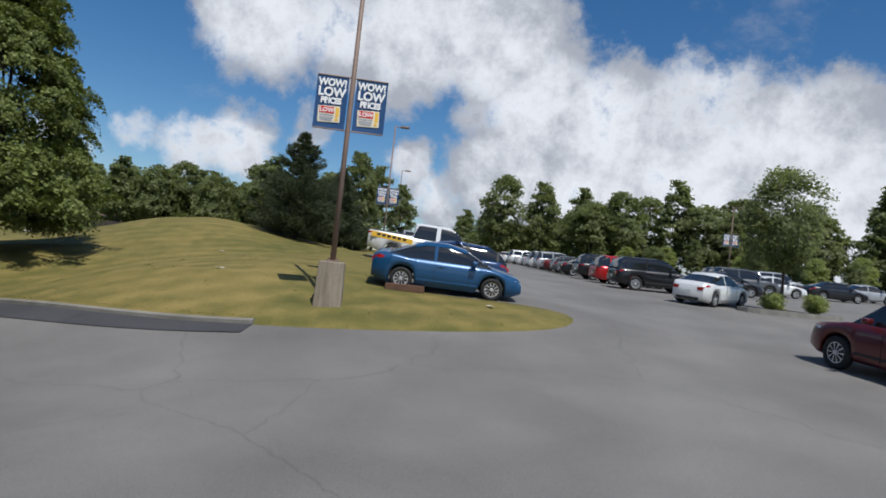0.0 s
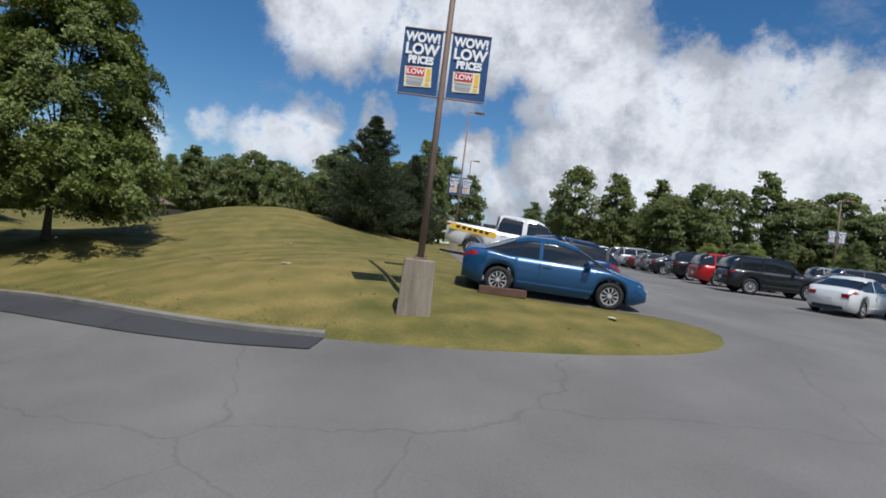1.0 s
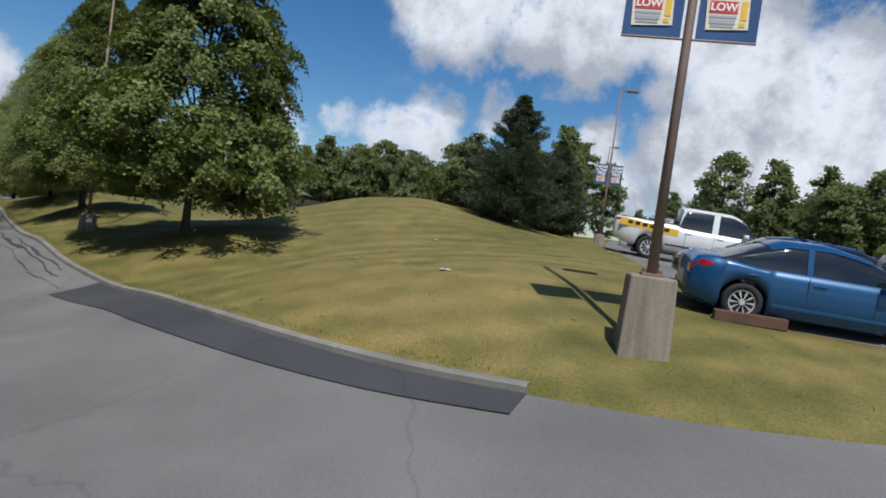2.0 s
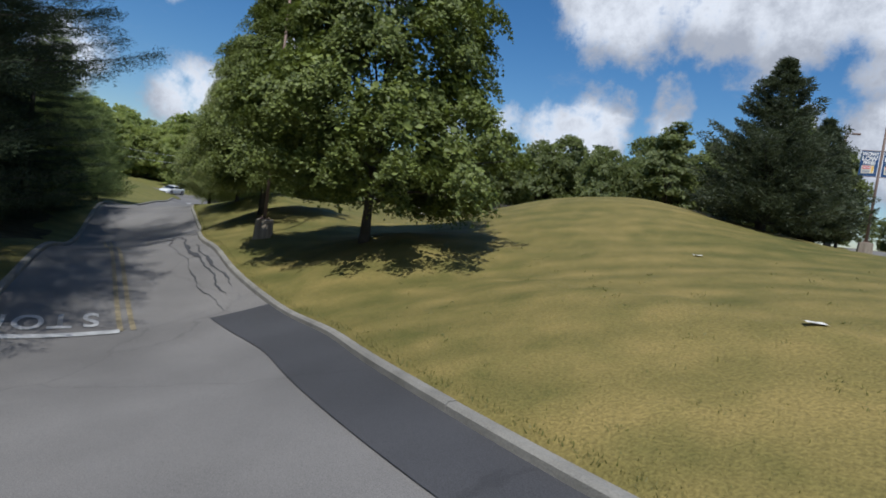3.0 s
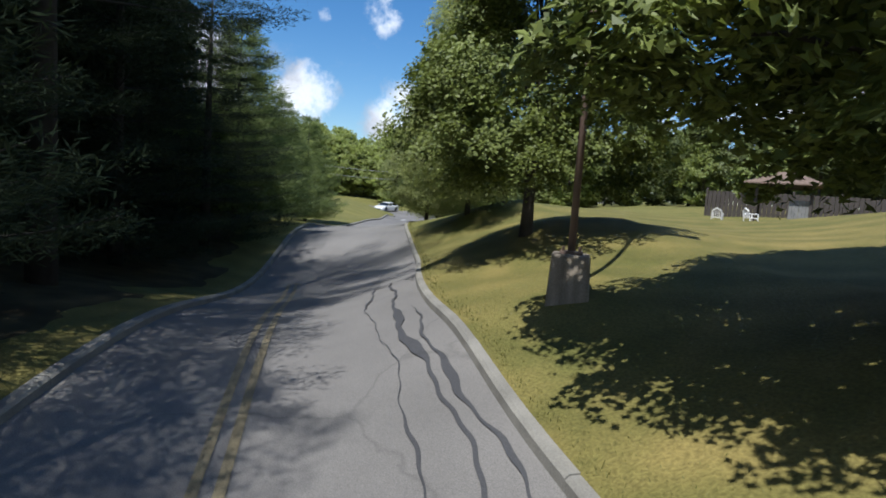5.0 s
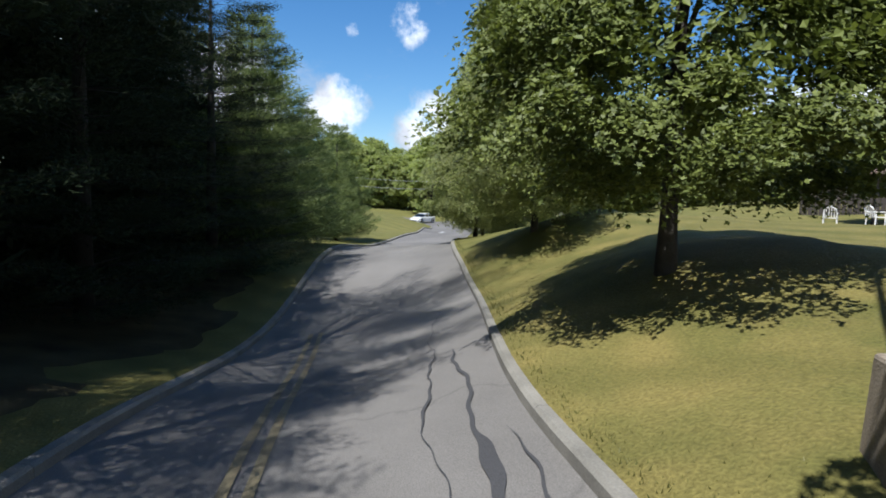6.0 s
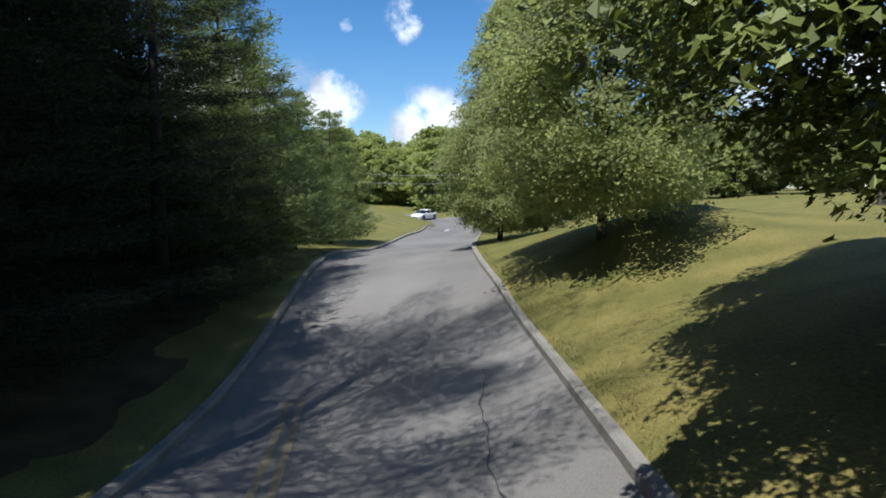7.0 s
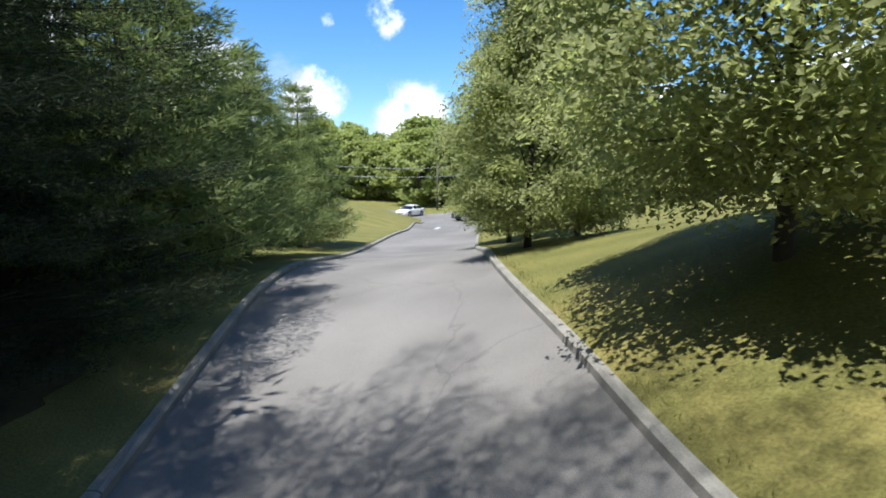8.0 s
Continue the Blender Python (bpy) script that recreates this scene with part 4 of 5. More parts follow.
# ---- cars ----


def paint(name, c, rough=0.25):
    return material(name, c, rough + 0.08, 0.25, var=0.08, scale=1.2, fine=30, bump=0.0, coat=0.5)


CAR_GLASS = material("dark_car_glass", (0.012, 0.014, 0.016), 0.05, var=0.1, bump=0, spec=0.8)
TYRE = material("tyre_rubber", (0.02, 0.02, 0.02), 0.85, var=0.2, scale=8, bump=0.2)
ALLOY = material("silver_alloy", (0.66, 0.66, 0.67), 0.35, 0.35, var=0.1, bump=0)
TRIM = material("black_trim", (0.015, 0.015, 0.016), 0.6, var=0.2, bump=0.05)
RED_LENS = material("red_lens", (0.35, 0.01, 0.01), 0.15, var=0.1, bump=0, coat=0.6)
CLEAR_LENS = material("clear_lens", (0.6, 0.62, 0.65), 0.12, 0.3, var=0.1, bump=0, coat=0.6)
PLATE = material("number_plate", (0.7, 0.7, 0.66), 0.5, var=0.05, bump=0)


def lerp_table(x, table):
    return float(np.interp(x, [p[0] for p in table], [p[1] for p in table]))


STYLES = {
    # length, width, wheelbase, front overhang, wheel radius, sill; lines along the length from the front: bonnet and boot, roof
    "sedan": dict(L=4.5, W=1.76, wb=2.70, fo=0.90, r=0.335, low=0.17, deck=[(0, 0.58), (0.15, 0.72), (1.0, 0.92), (1.5, 0.95), (3.4, 0.97), (3.9, 1.04), (4.35, 1.03), (4.5, 0.86)],
                  roof=[(0.95, 0.92), (1.75, 1.33), (2.3, 1.44), (3.0, 1.42), (3.55, 1.22), (4.05, 1.03)]),
    "hatch": dict(L=4.3, W=1.78, wb=2.62, fo=0.88, r=0.33, low=0.20, deck=[(0, 0.6), (0.15, 0.76), (1.0, 0.96), (1.4, 1.0), (4.1, 1.05), (4.25, 0.95), (4.3, 0.7)],
                  roof=[(1.0, 0.97), (1.75, 1.4), (2.4, 1.5), (3.5, 1.47), (3.95, 1.3), (4.2, 1.02)]),
    "suv": dict(L=4.75, W=1.88, wb=2.75, fo=0.92, r=0.38, low=0.28, deck=[(0, 0.7), (0.12, 0.95), (1.1, 1.12), (1.5, 1.15), (4.6, 1.16), (4.72, 1.0), (4.75, 0.7)],
                roof=[(1.2, 1.12), (1.85, 1.68), (2.4, 1.78), (4.2, 1.76), (4.5, 1.6), (4.7, 1.16)]),
    "van": dict(L=5.0, W=1.95, wb=3.0, fo=0.95, r=0.34, low=0.22, deck=[(0, 0.6), (0.15, 0.85), (0.9, 1.05), (1.2, 1.1), (4.85, 1.12), (4.97, 1.0), (5.0, 0.7)],
                roof=[(0.8, 1.0), (1.7, 1.62), (2.3, 1.75), (4.4, 1.74), (4.7, 1.6), (4.95, 1.1)]),
    "pickup": dict(L=6.2, W=2.03, wb=3.95, fo=1.0, r=0.41, low=0.42, deck=[(0, 0.85), (0.12, 1.12), (1.3, 1.22), (1.6, 1.25), (4.05, 1.27), (4.12, 1.33), (6.1, 1.35), (6.2, 1.3)],
                   roof=[(1.35, 1.2), (1.95, 1.84), (2.35, 1.99), (3.75, 1.99), (3.98, 1.93), (4.06, 1.27)]),
}


def wheel(parent, x, y, r, out):
    """Tyre and spoked rim; out is +1 or -1 along local y."""
    tyre_w = 0.2
    prof = [(r * 0.66, -0.5), (r * 0.92, -0.5), (r, -0.3), (r, 0.3), (r * 0.92, 0.5), (r * 0.66, 0.5)]
    n, verts, faces = 22, [], []
    for k in range(n):
        w = 2 * math.pi * k / n
        for rr, q in prof:
            verts.append((x + rr * math.cos(w), y + q * tyre_w, r + rr * math.sin(w)))
    m = len(prof)
    for k in range(n):
        k2 = (k + 1) % n
        for a in range(m):
            a2 = (a + 1) % m
            faces.append((k * m + a, k * m + a2, k2 * m + a2, k2 * m + a))
    w_ob = part_from("wheel", verts, faces, TYRE, parent, "black rubber tyre", smooth=True)
    pieces = []
    yo = y + out * 0.075
    for k in range(10):
        w = 2 * math.pi * k / 10
        d = 0.10
        v = [(x + rr * math.cos(w + s * d * (0.5 if rr < r * 0.4 else 1)), yo + out * (0.02 if rr < r * 0.4 else 0.0), r + rr * math.sin(w + s * d * (0.5 if rr < r * 0.4 else 1))) for rr in (r * 0.12, r * 0.64) for s in (-1, 1)]
        pieces.append((v, [(0, 1, 3, 2)]))
    ring = [(x + rr * math.cos(2 * math.pi * k / 22), yo, r + rr * math.sin(2 * math.pi * k / 22)) for k in range(22) for rr in (r * 0.58, r * 0.68)]
    pieces.append((ring, [(2 * k, 2 * k + 1, (2 * k + 3) % 44, (2 * k + 2) % 44) for k in range(22)]))
    pieces.append(tube([(x, yo - out * 0.02, r), (x, yo + out * 0.03, r)], [r * 0.16, r * 0.14], 10))
    # flat black disc that paints the shade behind the spokes
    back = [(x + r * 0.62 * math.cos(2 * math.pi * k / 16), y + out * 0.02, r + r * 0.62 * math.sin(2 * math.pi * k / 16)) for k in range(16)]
    v, f = merge(pieces)
    part_from("rim", v, f, ALLOY, w_ob, "silver spoked rim")
    part_from("hub_shadow", back, [tuple(range(16))], TRIM, w_ob)


def build_car(style, colour, label, name="car", lower=None):
    s = STYLES[style]
    L, W, r, low = s["L"], s["W"], s["r"], s["low"]
    xf, xr = s["fo"], s["fo"] + s["wb"]
    root = tagged(empty(name), label, "pickup truck" if style == "pickup" else "car")
    # the front is at local +x, the middle at the origin
    X = lambda x: L / 2 - x
    arch = r * 1.17
    st = sorted({0, 0.05, 0.15, L - 0.12, L - 0.03, L, *np.linspace(0.3, L - 0.25, 26).tolist(),
                 *[c + arch * math.cos(a) for c in (xf, xr) for a in np.linspace(0, math.pi, 11)]})

    def half(x):
        e = min(x, L - x)
        return W / 2 * (1 - 0.20 * max(0, 1 - e / 0.55) ** 2)

    def under(x):
        z = low + (0.10 * max(0, 1 - x / 0.35) + 0.14 * max(0, 1 - (L - x) / 0.5))
        for c in (xf, xr):
            if abs(x - c) < arch:
                z = max(z, r + math.sqrt(arch ** 2 - (x - c) ** 2))
        return z
    rows, n = [], 0
    for x in st:
        w, d, u = half(x), lerp_table(x, s["deck"]), under(x)
        u = min(u, d - 0.06)
        mid = u + (d - u) * 0.45
        sec = [(w * 0.90, u), (w * 0.985, u + (d - u) * 0.12), (w, mid), (w * 0.985, u + (d - u) * 0.78), (w * 0.93, d - 0.015), (w * 0.80, d + 0.012), (w * 0.4, d + 0.03), (0, d + 0.035)]
        full = [(X(x), y, z) for y, z in sec] + [(X(x), -y, z) for y, z in sec[-2::-1]]
        rows.append(full)
    n = len(rows[0])
    verts = [p for row in rows for p in row]
    faces = [(i * n + j, i * n + j + 1, (i + 1) * n + j + 1, (i + 1) * n + j) for i in range(len(rows) - 1) for j in range(n - 1)]
    faces += [tuple(range(n))[::-1], tuple((len(rows) - 1) * n + j for j in range(n))]
    faces += [(i * n, (i + 1) * n, (i + 1) * n + n - 1, i * n + n - 1) for i in range(len(rows) - 1)]
    body = part_from("body", verts, faces, colour, root, smooth=True)
    if style == "pickup":
        bm = bmesh.new()
        box(bm, X(5.1), 0, 1.37, 1.9, W - 0.36, 0.02)
        part("bed_opening", bm, TRIM, body)
    # cabin: windows and the painted roof with its pillars
    x0, x1 = s["roof"][0][0], s["roof"][-1][0]
    cs = sorted({*np.linspace(x0, x1, 17).tolist(), *[p[0] for p in s["roof"]]})
    ztop = max(p[1] for p in s["roof"])

    def inset(z, x):
        d = lerp_table(x, s["deck"])
        t = (z - d) / (ztop - d + 1e-6)
        return W / 2 * (0.90 - 0.20 * min(max(t, 0), 1))

    def cabin(grow, drop):
        rows = []
        for x in cs:
            d, z = lerp_table(x, s["deck"]) - 0.03, lerp_table(x, s["roof"])
            z = max(z - drop, d + 0.01)
            zs = [d, d + (z - d) * 0.55, d + (z - d) * 0.9]
            sec = [(inset(q, x) + grow, q) for q in zs] + [(inset(z, x) * 0.88 + grow, z + grow), (0, z + 0.03 + grow)]
            rows.append([(X(x), y, q) for y, q in sec] + [(X(x), -y, q) for y, q in sec[-2::-1]])
        return rows
    rows = cabin(0, 0)
    n = len(rows[0])
    gv = [p for row in rows for p in row]
    gf = [(i * n + j, i * n + j + 1, (i + 1) * n + j + 1, (i + 1) * n + j) for i in range(len(rows) - 1) for j in range(n - 1)]
    part_from("glasshouse", gv, gf, CAR_GLASS, root, "dark tinted windows", smooth=True)
    rows = cabin(0.012, 0)
    rx = [q for q in range(len(cs)) if lerp_table(cs[q], s["roof"]) > ztop - 0.14]
    gv = [p for q in rx for p in rows[q][2:n - 2]]
    k = n - 4
    gf = [(i * k + j, i * k + j + 1, (i + 1) * k + j + 1, (i + 1) * k + j) for i in range(len(rx) - 1) for j in range(k - 1)]
    part_from("roof", gv, gf, colour, root, smooth=True)
    # pillars follow the cabin's side
    mid = (x0 + x1) / 2 + 0.15

    def side_point(x, t, sg):
        d, z = lerp_table(x, s["deck"]) - 0.02, lerp_table(x, s["roof"])
        q = d + (z - d) * t
        return (X(x), sg * (inset(q, x) + 0.014), q)
    fr = [p[0] for p in s["roof"]]
    lines = [[(x0 + (fr[2] - x0) * a, 0.9) for a in np.linspace(0.02, 1, 7)], [(mid, t) for t in np.linspace(0, 0.95, 5)],
             [(fr[-3] + (x1 - fr[-3]) * a, 0.9) for a in np.linspace(0, 0.98, 6)]]
    if style in ("suv", "van", "hatch"):
        lines.append([(mid + 1.1, t) for t in np.linspace(0, 0.95, 5)])
    for sg in (-1, 1):
        for ln in lines:
            wd = 0.10 if style == "pickup" else 0.045
            vs, fs = [], []
            for x, t in ln:
                for e in (-wd, wd):
                    p = side_point(min(max(x + e, x0), x1), t, sg)
                    vs.append(p)
            fs = [(2 * i, 2 * i + 1, 2 * i + 3, 2 * i + 2) for i in range(len(ln) - 1)]
            part_from("pillar", vs, fs, colour if style != "hatch" else TRIM, root)
        # door mirror, handles, side strip
        bm = bmesh.new()
        box(bm, X(x0 + 0.55), sg * (W / 2 + 0.07), lerp_table(x0 + 0.5, s["deck"]) + 0.09, 0.16, 0.2, 0.13, 0.03)
        part("door_mirror", bm, colour, root, smooth=True)
        for hx in (mid - 0.18, mid + 0.85):
            bm = bmesh.new()
            box(bm, X(hx), sg * (W / 2 - 0.005), lerp_table(hx, s["deck"]) - 0.15, 0.2, 0.03, 0.03, 0.008)
            part("door_handle", bm, colour, root)
        bm = bmesh.new()
        box(bm, X((xf + xr) / 2), sg * (W / 2 - 0.012), low + 0.20, s["wb"] - 2 * arch - 0.1, 0.03, 0.06, 0.008)
        part("rub_strip", bm, colour if style == "sedan" else TRIM, root)
        for hx in (mid - 1.02, mid, mid + 0.95):
            if x0 < hx < xr - arch + 0.1:
                bm = bmesh.new()
                z1 = lerp_table(hx, s["deck"]) - 0.03
                box(bm, X(hx), sg * (W / 2 - 0.004), (low + 0.12 + z1) / 2, 0.008, 0.012, z1 - low - 0.12)
                part("door_gap", bm, TRIM, root)
        for cx in (xf, xr):
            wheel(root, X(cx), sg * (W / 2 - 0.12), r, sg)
        for nm, xs, ends, mat, text in (("headlight", np.linspace(0.42, 0.0, 5), -0.008, CLEAR_LENS, "clear headlamp lens"), ("tail_light", np.linspace(L - 0.34, L, 5), L + 0.008, RED_LENS, "red tail lamp lens")):
            lv = []
            for q, x in enumerate([*xs, ends, ends]):
                d, u = lerp_table(min(max(x, 0.04), L - 0.04), s["deck"]), under(min(max(x, 0.0), L))
                y = half(min(max(x, 0), L)) * (0.97 if q < 6 else 0.62) + (0.010 if q < 6 else 0)
                grow = min(1, 0.35 + 0.25 * q)
                zc = d - 0.115
                lv += [(X(x), sg * y, zc - 0.085 * grow), (X(x), sg * (y - 0.02), zc + 0.062 * grow)]
            part_from(nm, lv, [(2 * q, 2 * q + 1, 2 * q + 3, 2 * q + 2) for q in range(6)], mat, root, text)
    for x, w, z, h in ((0.02, W * 0.5, low + 0.24, 0.14), (L - 0.02, W * 0.6, low + 0.16, 0.12)):
        bm = bmesh.new()
        box(bm, X(x), 0, z, 0.05, w, h, 0.02)
        part("grille" if x < 1 else "rear_valance", bm, TRIM, root)
    bm = bmesh.new()
    box(bm, X(L + 0.005), 0, low + 0.42, 0.02, 0.32, 0.16)
    part("number_plate", bm, PLATE, root)
    return root


BLUE = paint("metallic_blue_paint", (0.010, 0.068, 0.17))
NAVY = paint("dark_blue_paint", (0.008, 0.035, 0.11))
WHITE = paint("white_paint", (0.72, 0.72, 0.70))
BLACK = paint("black_paint", (0.010, 0.010, 0.012))
RED = paint("red_paint", (0.42, 0.012, 0.012))
MAROON = paint("maroon_paint", (0.09, 0.010, 0.012))
SILVER = paint("silver_paint", (0.36, 0.37, 0.38))
GREY = paint("grey_paint", (0.09, 0.095, 0.10))


def park(car, x, y, heading, lift=0.0):
    """heading: the way the front points, in degrees from +x; the car lies with the slope."""
    h = Vector((math.cos(radians(heading)), math.sin(radians(heading)), 0))
    s = Vector((-h.y, h.x, 0))
    z = lambda p: float(land(p.x, p.y))
    c = Vector((x, y, 0))
    f = (h * 2.6 + Vector((0, 0, z(c + h * 1.3) - z(c - h * 1.3)))).normalized()
    l = (s * 1.6 + Vector((0, 0, z(c + s * 0.8) - z(c - s * 0.8)))).normalized()
    u = f.cross(l).normalized()
    l = u.cross(f)
    zc = sum(z(c + h * a * 1.35 + s * b * 0.75) for a in (-1, 1) for b in (-1, 1)) / 4
    m = Matrix((f, l, u)).transposed().to_4x4()
    car.matrix_basis = Matrix.Translation((x, y, zc + lift)) @ m
    return car


park(build_car("sedan", BLUE, "metallic blue sedan parked with its tail to the lawn"), 0.2, 18.35, 3)
park(build_car("hatch", NAVY, "dark blue hatchback parked beside a blue sedan"), 0.2, 21.5, 183)
truck = park(build_car("pickup", WHITE, "white crew-cab pickup truck with a yellow stripe", "pickup_truck"), -0.6, 29.6, 4)


def yellow_stripe(car):
    """The slanting yellow panel with unreadable dark lettering on the pickup's bed."""
    for sg in (-1, 1):
        bm = bmesh.new()
        box(bm, -1.95, sg * 1.012, 1.13, 2.0, 0.012, 0.26, 0.004)
        for v in bm.verts:
            v.co.z -= 0.06 * (v.co.x + 1.95)
        p = part("yellow_panel", bm, YELLOW_INK, car, "yellow panel on the bed side")
        for i in range(6):
            bm = bmesh.new()
            box(bm, -2.6 + i * 0.25, sg * 1.02, 1.15 - 0.06 * (i * 0.25 - 0.65), 0.17, 0.008, 0.12)
            part("text_bar", bm, TRIM, p)


yellow_stripe(truck)
proto = {}


def more(style, colour, cname, x, y, heading, label):
    """A parked car like one that is there already, or a new one."""
    key = (style, cname)
    if key not in proto:
        proto[key] = build_car(style, colour, label)
        c = proto[key]
    else:
        c = copy_thing(proto[key], Matrix.Identity(4))
    tagged(c, label, group="cars parked in the far row")
    return park(c, x, y, heading)


ROW = [("sedan", WHITE, "white", 12.7, 27.6, 40), ("suv", BLACK, "black", 12.0, 33.4, 3), ("van", RED, "red", 12.2, 37.9, 3), ("suv", BLACK, "black", 12.0, 42.4, 3),
       ("sedan", BLACK, "black", 11.9, 48.0, 3), ("hatch", GREY, "grey", 11.8, 51.6, 3), ("sedan", MAROON, "maroon", 11.7, 55.0, 3), ("suv", SILVER, "silver", 11.6, 58.6, 3),
       ("van", WHITE, "white", 11.6, 62.4, 3), ("sedan", SILVER, "silver", 11.4, 67.0, 3), ("sedan", WHITE, "white", 11.2, 71.0, 3), ("suv", WHITE, "white", 10.8, 75.0, 3),
       ("sedan", WHITE, "white", 10.4, 80.0, 3), ("hatch", WHITE, "white", 10, 85.0, 3)]
for st, col, cn, x, y, a in ROW:
    more(st, col, cn, x, y, a, f"{cn} {'minivan' if st == 'van' else 'hatchback' if st == 'hatch' else st.upper() if st == 'suv' else st} parked in a row on the asphalt")
SECOND = [("suv", GREY, "grey", 21.5, 42.0, 0), ("sedan", WHITE, "white", 25.0, 44.5, 0), ("suv", SILVER, "silver", 29.5, 52.0, 0), ("sedan", BLACK, "black", 31.0, 46.5, 0),
          ("sedan", SILVER, "silver", 36, 50.0, 3), ("van", SILVER, "silver", 27.5, 56.5, 0), ("hatch", GREY, "grey", 37, 45.0, 0), ("sedan", BLACK, "black", 18.5, 38.5, 0)]
for st, col, cn, x, y, a in SECOND:
    more(st, col, cn, x, y, a, f"{cn} {'minivan' if st == 'van' else 'hatchback' if st == 'hatch' else st.upper() if st == 'suv' else st} parked on the far side of the car park")
for st, col, cn, x, y in (("suv", SILVER, "silver", -0.6, 36.4), ("sedan", GREY, "grey", -0.8, 40.4), ("van", WHITE, "white", -1.0, 44.2)):
    more(st, col, cn, x, y, 3, f"{cn} car parked with its tail to the lawn beyond the pickup")
more("suv", MAROON, "maroon", 10.4, 12.4, 100, "dark maroon SUV parked at the car park entrance")

# ---- markings ----
ALONG, ACROSS = Vector((-0.895, 0.445)), Vector((-0.445, -0.895))   # down the road; towards its far edge
STOP_AT = Vector((-18.7, 17.1))


def strip(a, b, width):
    a, b = Vector(a), Vector(b)
    n = Vector((-(b - a).y, (b - a).x)).normalized() * width / 2
    return [tuple(a - n), tuple(b - n), tuple(b + n), tuple(a + n)]


for k in (0, 1):
    o = ACROSS * (-0.16 + 0.24 * k)
    a, b = STOP_AT + o, Vector((-35.6, 25.5)) + o
    tagged(on_road("yellow_line", strip(a, b, 0.11), YELLOW_LINE, 0.022), "worn yellow centre line on the asphalt", "road marking", kind="structure")
tagged(on_road("stop_line", strip(STOP_AT + ACROSS * 0.1, STOP_AT + ACROSS * 2.7, 0.34), WHITE_LINE, 0.024), "worn white stop line on the asphalt", "road marking", kind="structure")


def road_word(text, origin, size):
    """Painted letters that drivers coming the other way read upright."""
    root = tagged(empty("road_lettering"), "white painted word on the asphalt", "road marking", kind="structure")
    # reading from the other side: letters run from the centre line to the edge, their feet towards the stop line
    for i, ch in enumerate(text):
        cu = bpy.data.curves.new("letter", "FONT")
        cu.body, cu.size, cu.align_x, cu.offset = ch, size, "CENTER", 0.025
        ob = bpy.data.objects.new("letter", cu)
        scene.collection.objects.link(ob)
        bpy.context.view_layer.update()
        me = bpy.data.meshes.new_from_object(ob.evaluated_get(bpy.context.evaluated_depsgraph_get()))
        bpy.data.objects.remove(ob)
        for v in me.vertices:
            p = Vector(origin) + ACROSS * (0.62 + i * 0.58 + v.co.x * 0.55) + ALONG * (0.55 + (0.98 - v.co.y) * 1.25)
            v.co = (p.x, p.y, float(land(p.x, p.y)) + 0.024)
        me.materials.clear()
        me.materials.append(WHITE_LINE)
        o = new("letter", me)
        o.parent = root


road_word("STOP", STOP_AT, 1.35)
# a dark trench repair along the kerb
trench = LAWN_EDGE[(LAWN_EDGE[:, 0] < -4.0) & (LAWN_EDGE[:, 0] > -17.7) & (LAWN_EDGE[:, 1] < 30)]


def ribbon(name, line, inner, outer, mat, lift):
    """A strip on the asphalt between two distances from a line; its surface follows the road."""
    side = offset_line(line, 1.0) - line
    verts, faces, n = [], [], 5
    for k, (q, d) in enumerate(zip(line, side)):
        for i in range(n):
            x, y = q + d * (inner[k] + (outer[k] - inner[k]) * i / (n - 1))
            verts.append((x, y, float(land(x, y)) + lift))
        if k:
            faces += [((k - 1) * n + i, (k - 1) * n + i + 1, k * n + i + 1, k * n + i) for i in range(n - 1)]
    return part_from(name, verts, faces, mat)


trench = spline(trench.tolist(), 0.3)
tagged(ribbon("asphalt_patch", trench, np.full(len(trench), 0.0), np.linspace(0.55, 1.30, len(trench)), PATCH, 0.022),
       "dark fresh asphalt patch beside the kerb", "road patch", kind="structure")


def tar_seam(lo, hi, off, wide, seed):
    """A wavering dark ribbon of crack filler that runs beside the kerb."""
    line = LAWN_EDGE[(LAWN_EDGE[:, 0] < hi) & (LAWN_EDGE[:, 0] > lo) & (LAWN_EDGE[:, 1] < 50)]
    line = spline(line.tolist(), 0.12)
    u = np.arange(len(line)) * 0.12 + seed * 3.7
    mid = off + 0.07 * np.sin(u * 1.1) + 0.04 * np.sin(u * 2.9 + 1) + 0.015 * np.sin(u * 9.3)
    w = wide * (0.25 + 0.75 * np.clip(np.sin(u * 0.9 + seed) * 0.6 + np.sin(u * 3.3) * 0.4, 0, 1)) * np.clip(np.minimum(np.arange(len(line)), np.arange(len(line))[::-1]) / 6, 0.05, 1)
    tagged(ribbon("tar_seam", line, mid - w, mid + w, PATCH, 0.026), "dark wavering tar seam in the worn asphalt", "road patch", kind="structure")


tar_seam(-33, -17.4, 0.95, 0.025, 1)
tar_seam(-29, -18.6, 0.55, 0.10, 5)
tar_seam(-26, -19.5, 0.30, 0.06, 7)
tagged(on_road("stop_line", strip((-70.8, 53.2), (-74.2, 56.0), 0.35), WHITE_LINE, 0.014), "worn white line at the mouth of the road", "road marking", kind="structure")

# ---- smaller things ----
more("sedan", WHITE, "white", -95.6, 66.9, 292, "white sedan standing on the cross street at the road's end")
more("suv", BLACK, "black", -83.5, 67.5, 250, "black SUV standing at the road's end")
lamp_post(lamp_text, 33.0, 68.0, 0, True, 9.0, 0.9)
lamp_post(lamp_text, -6.6, 82.0, 5, True, 11.5, 0.9)

TIE = material("creosoted_timber", (0.10, 0.05, 0.03), 0.8, var=0.35, scale=5, fine=50, bump=0.5)
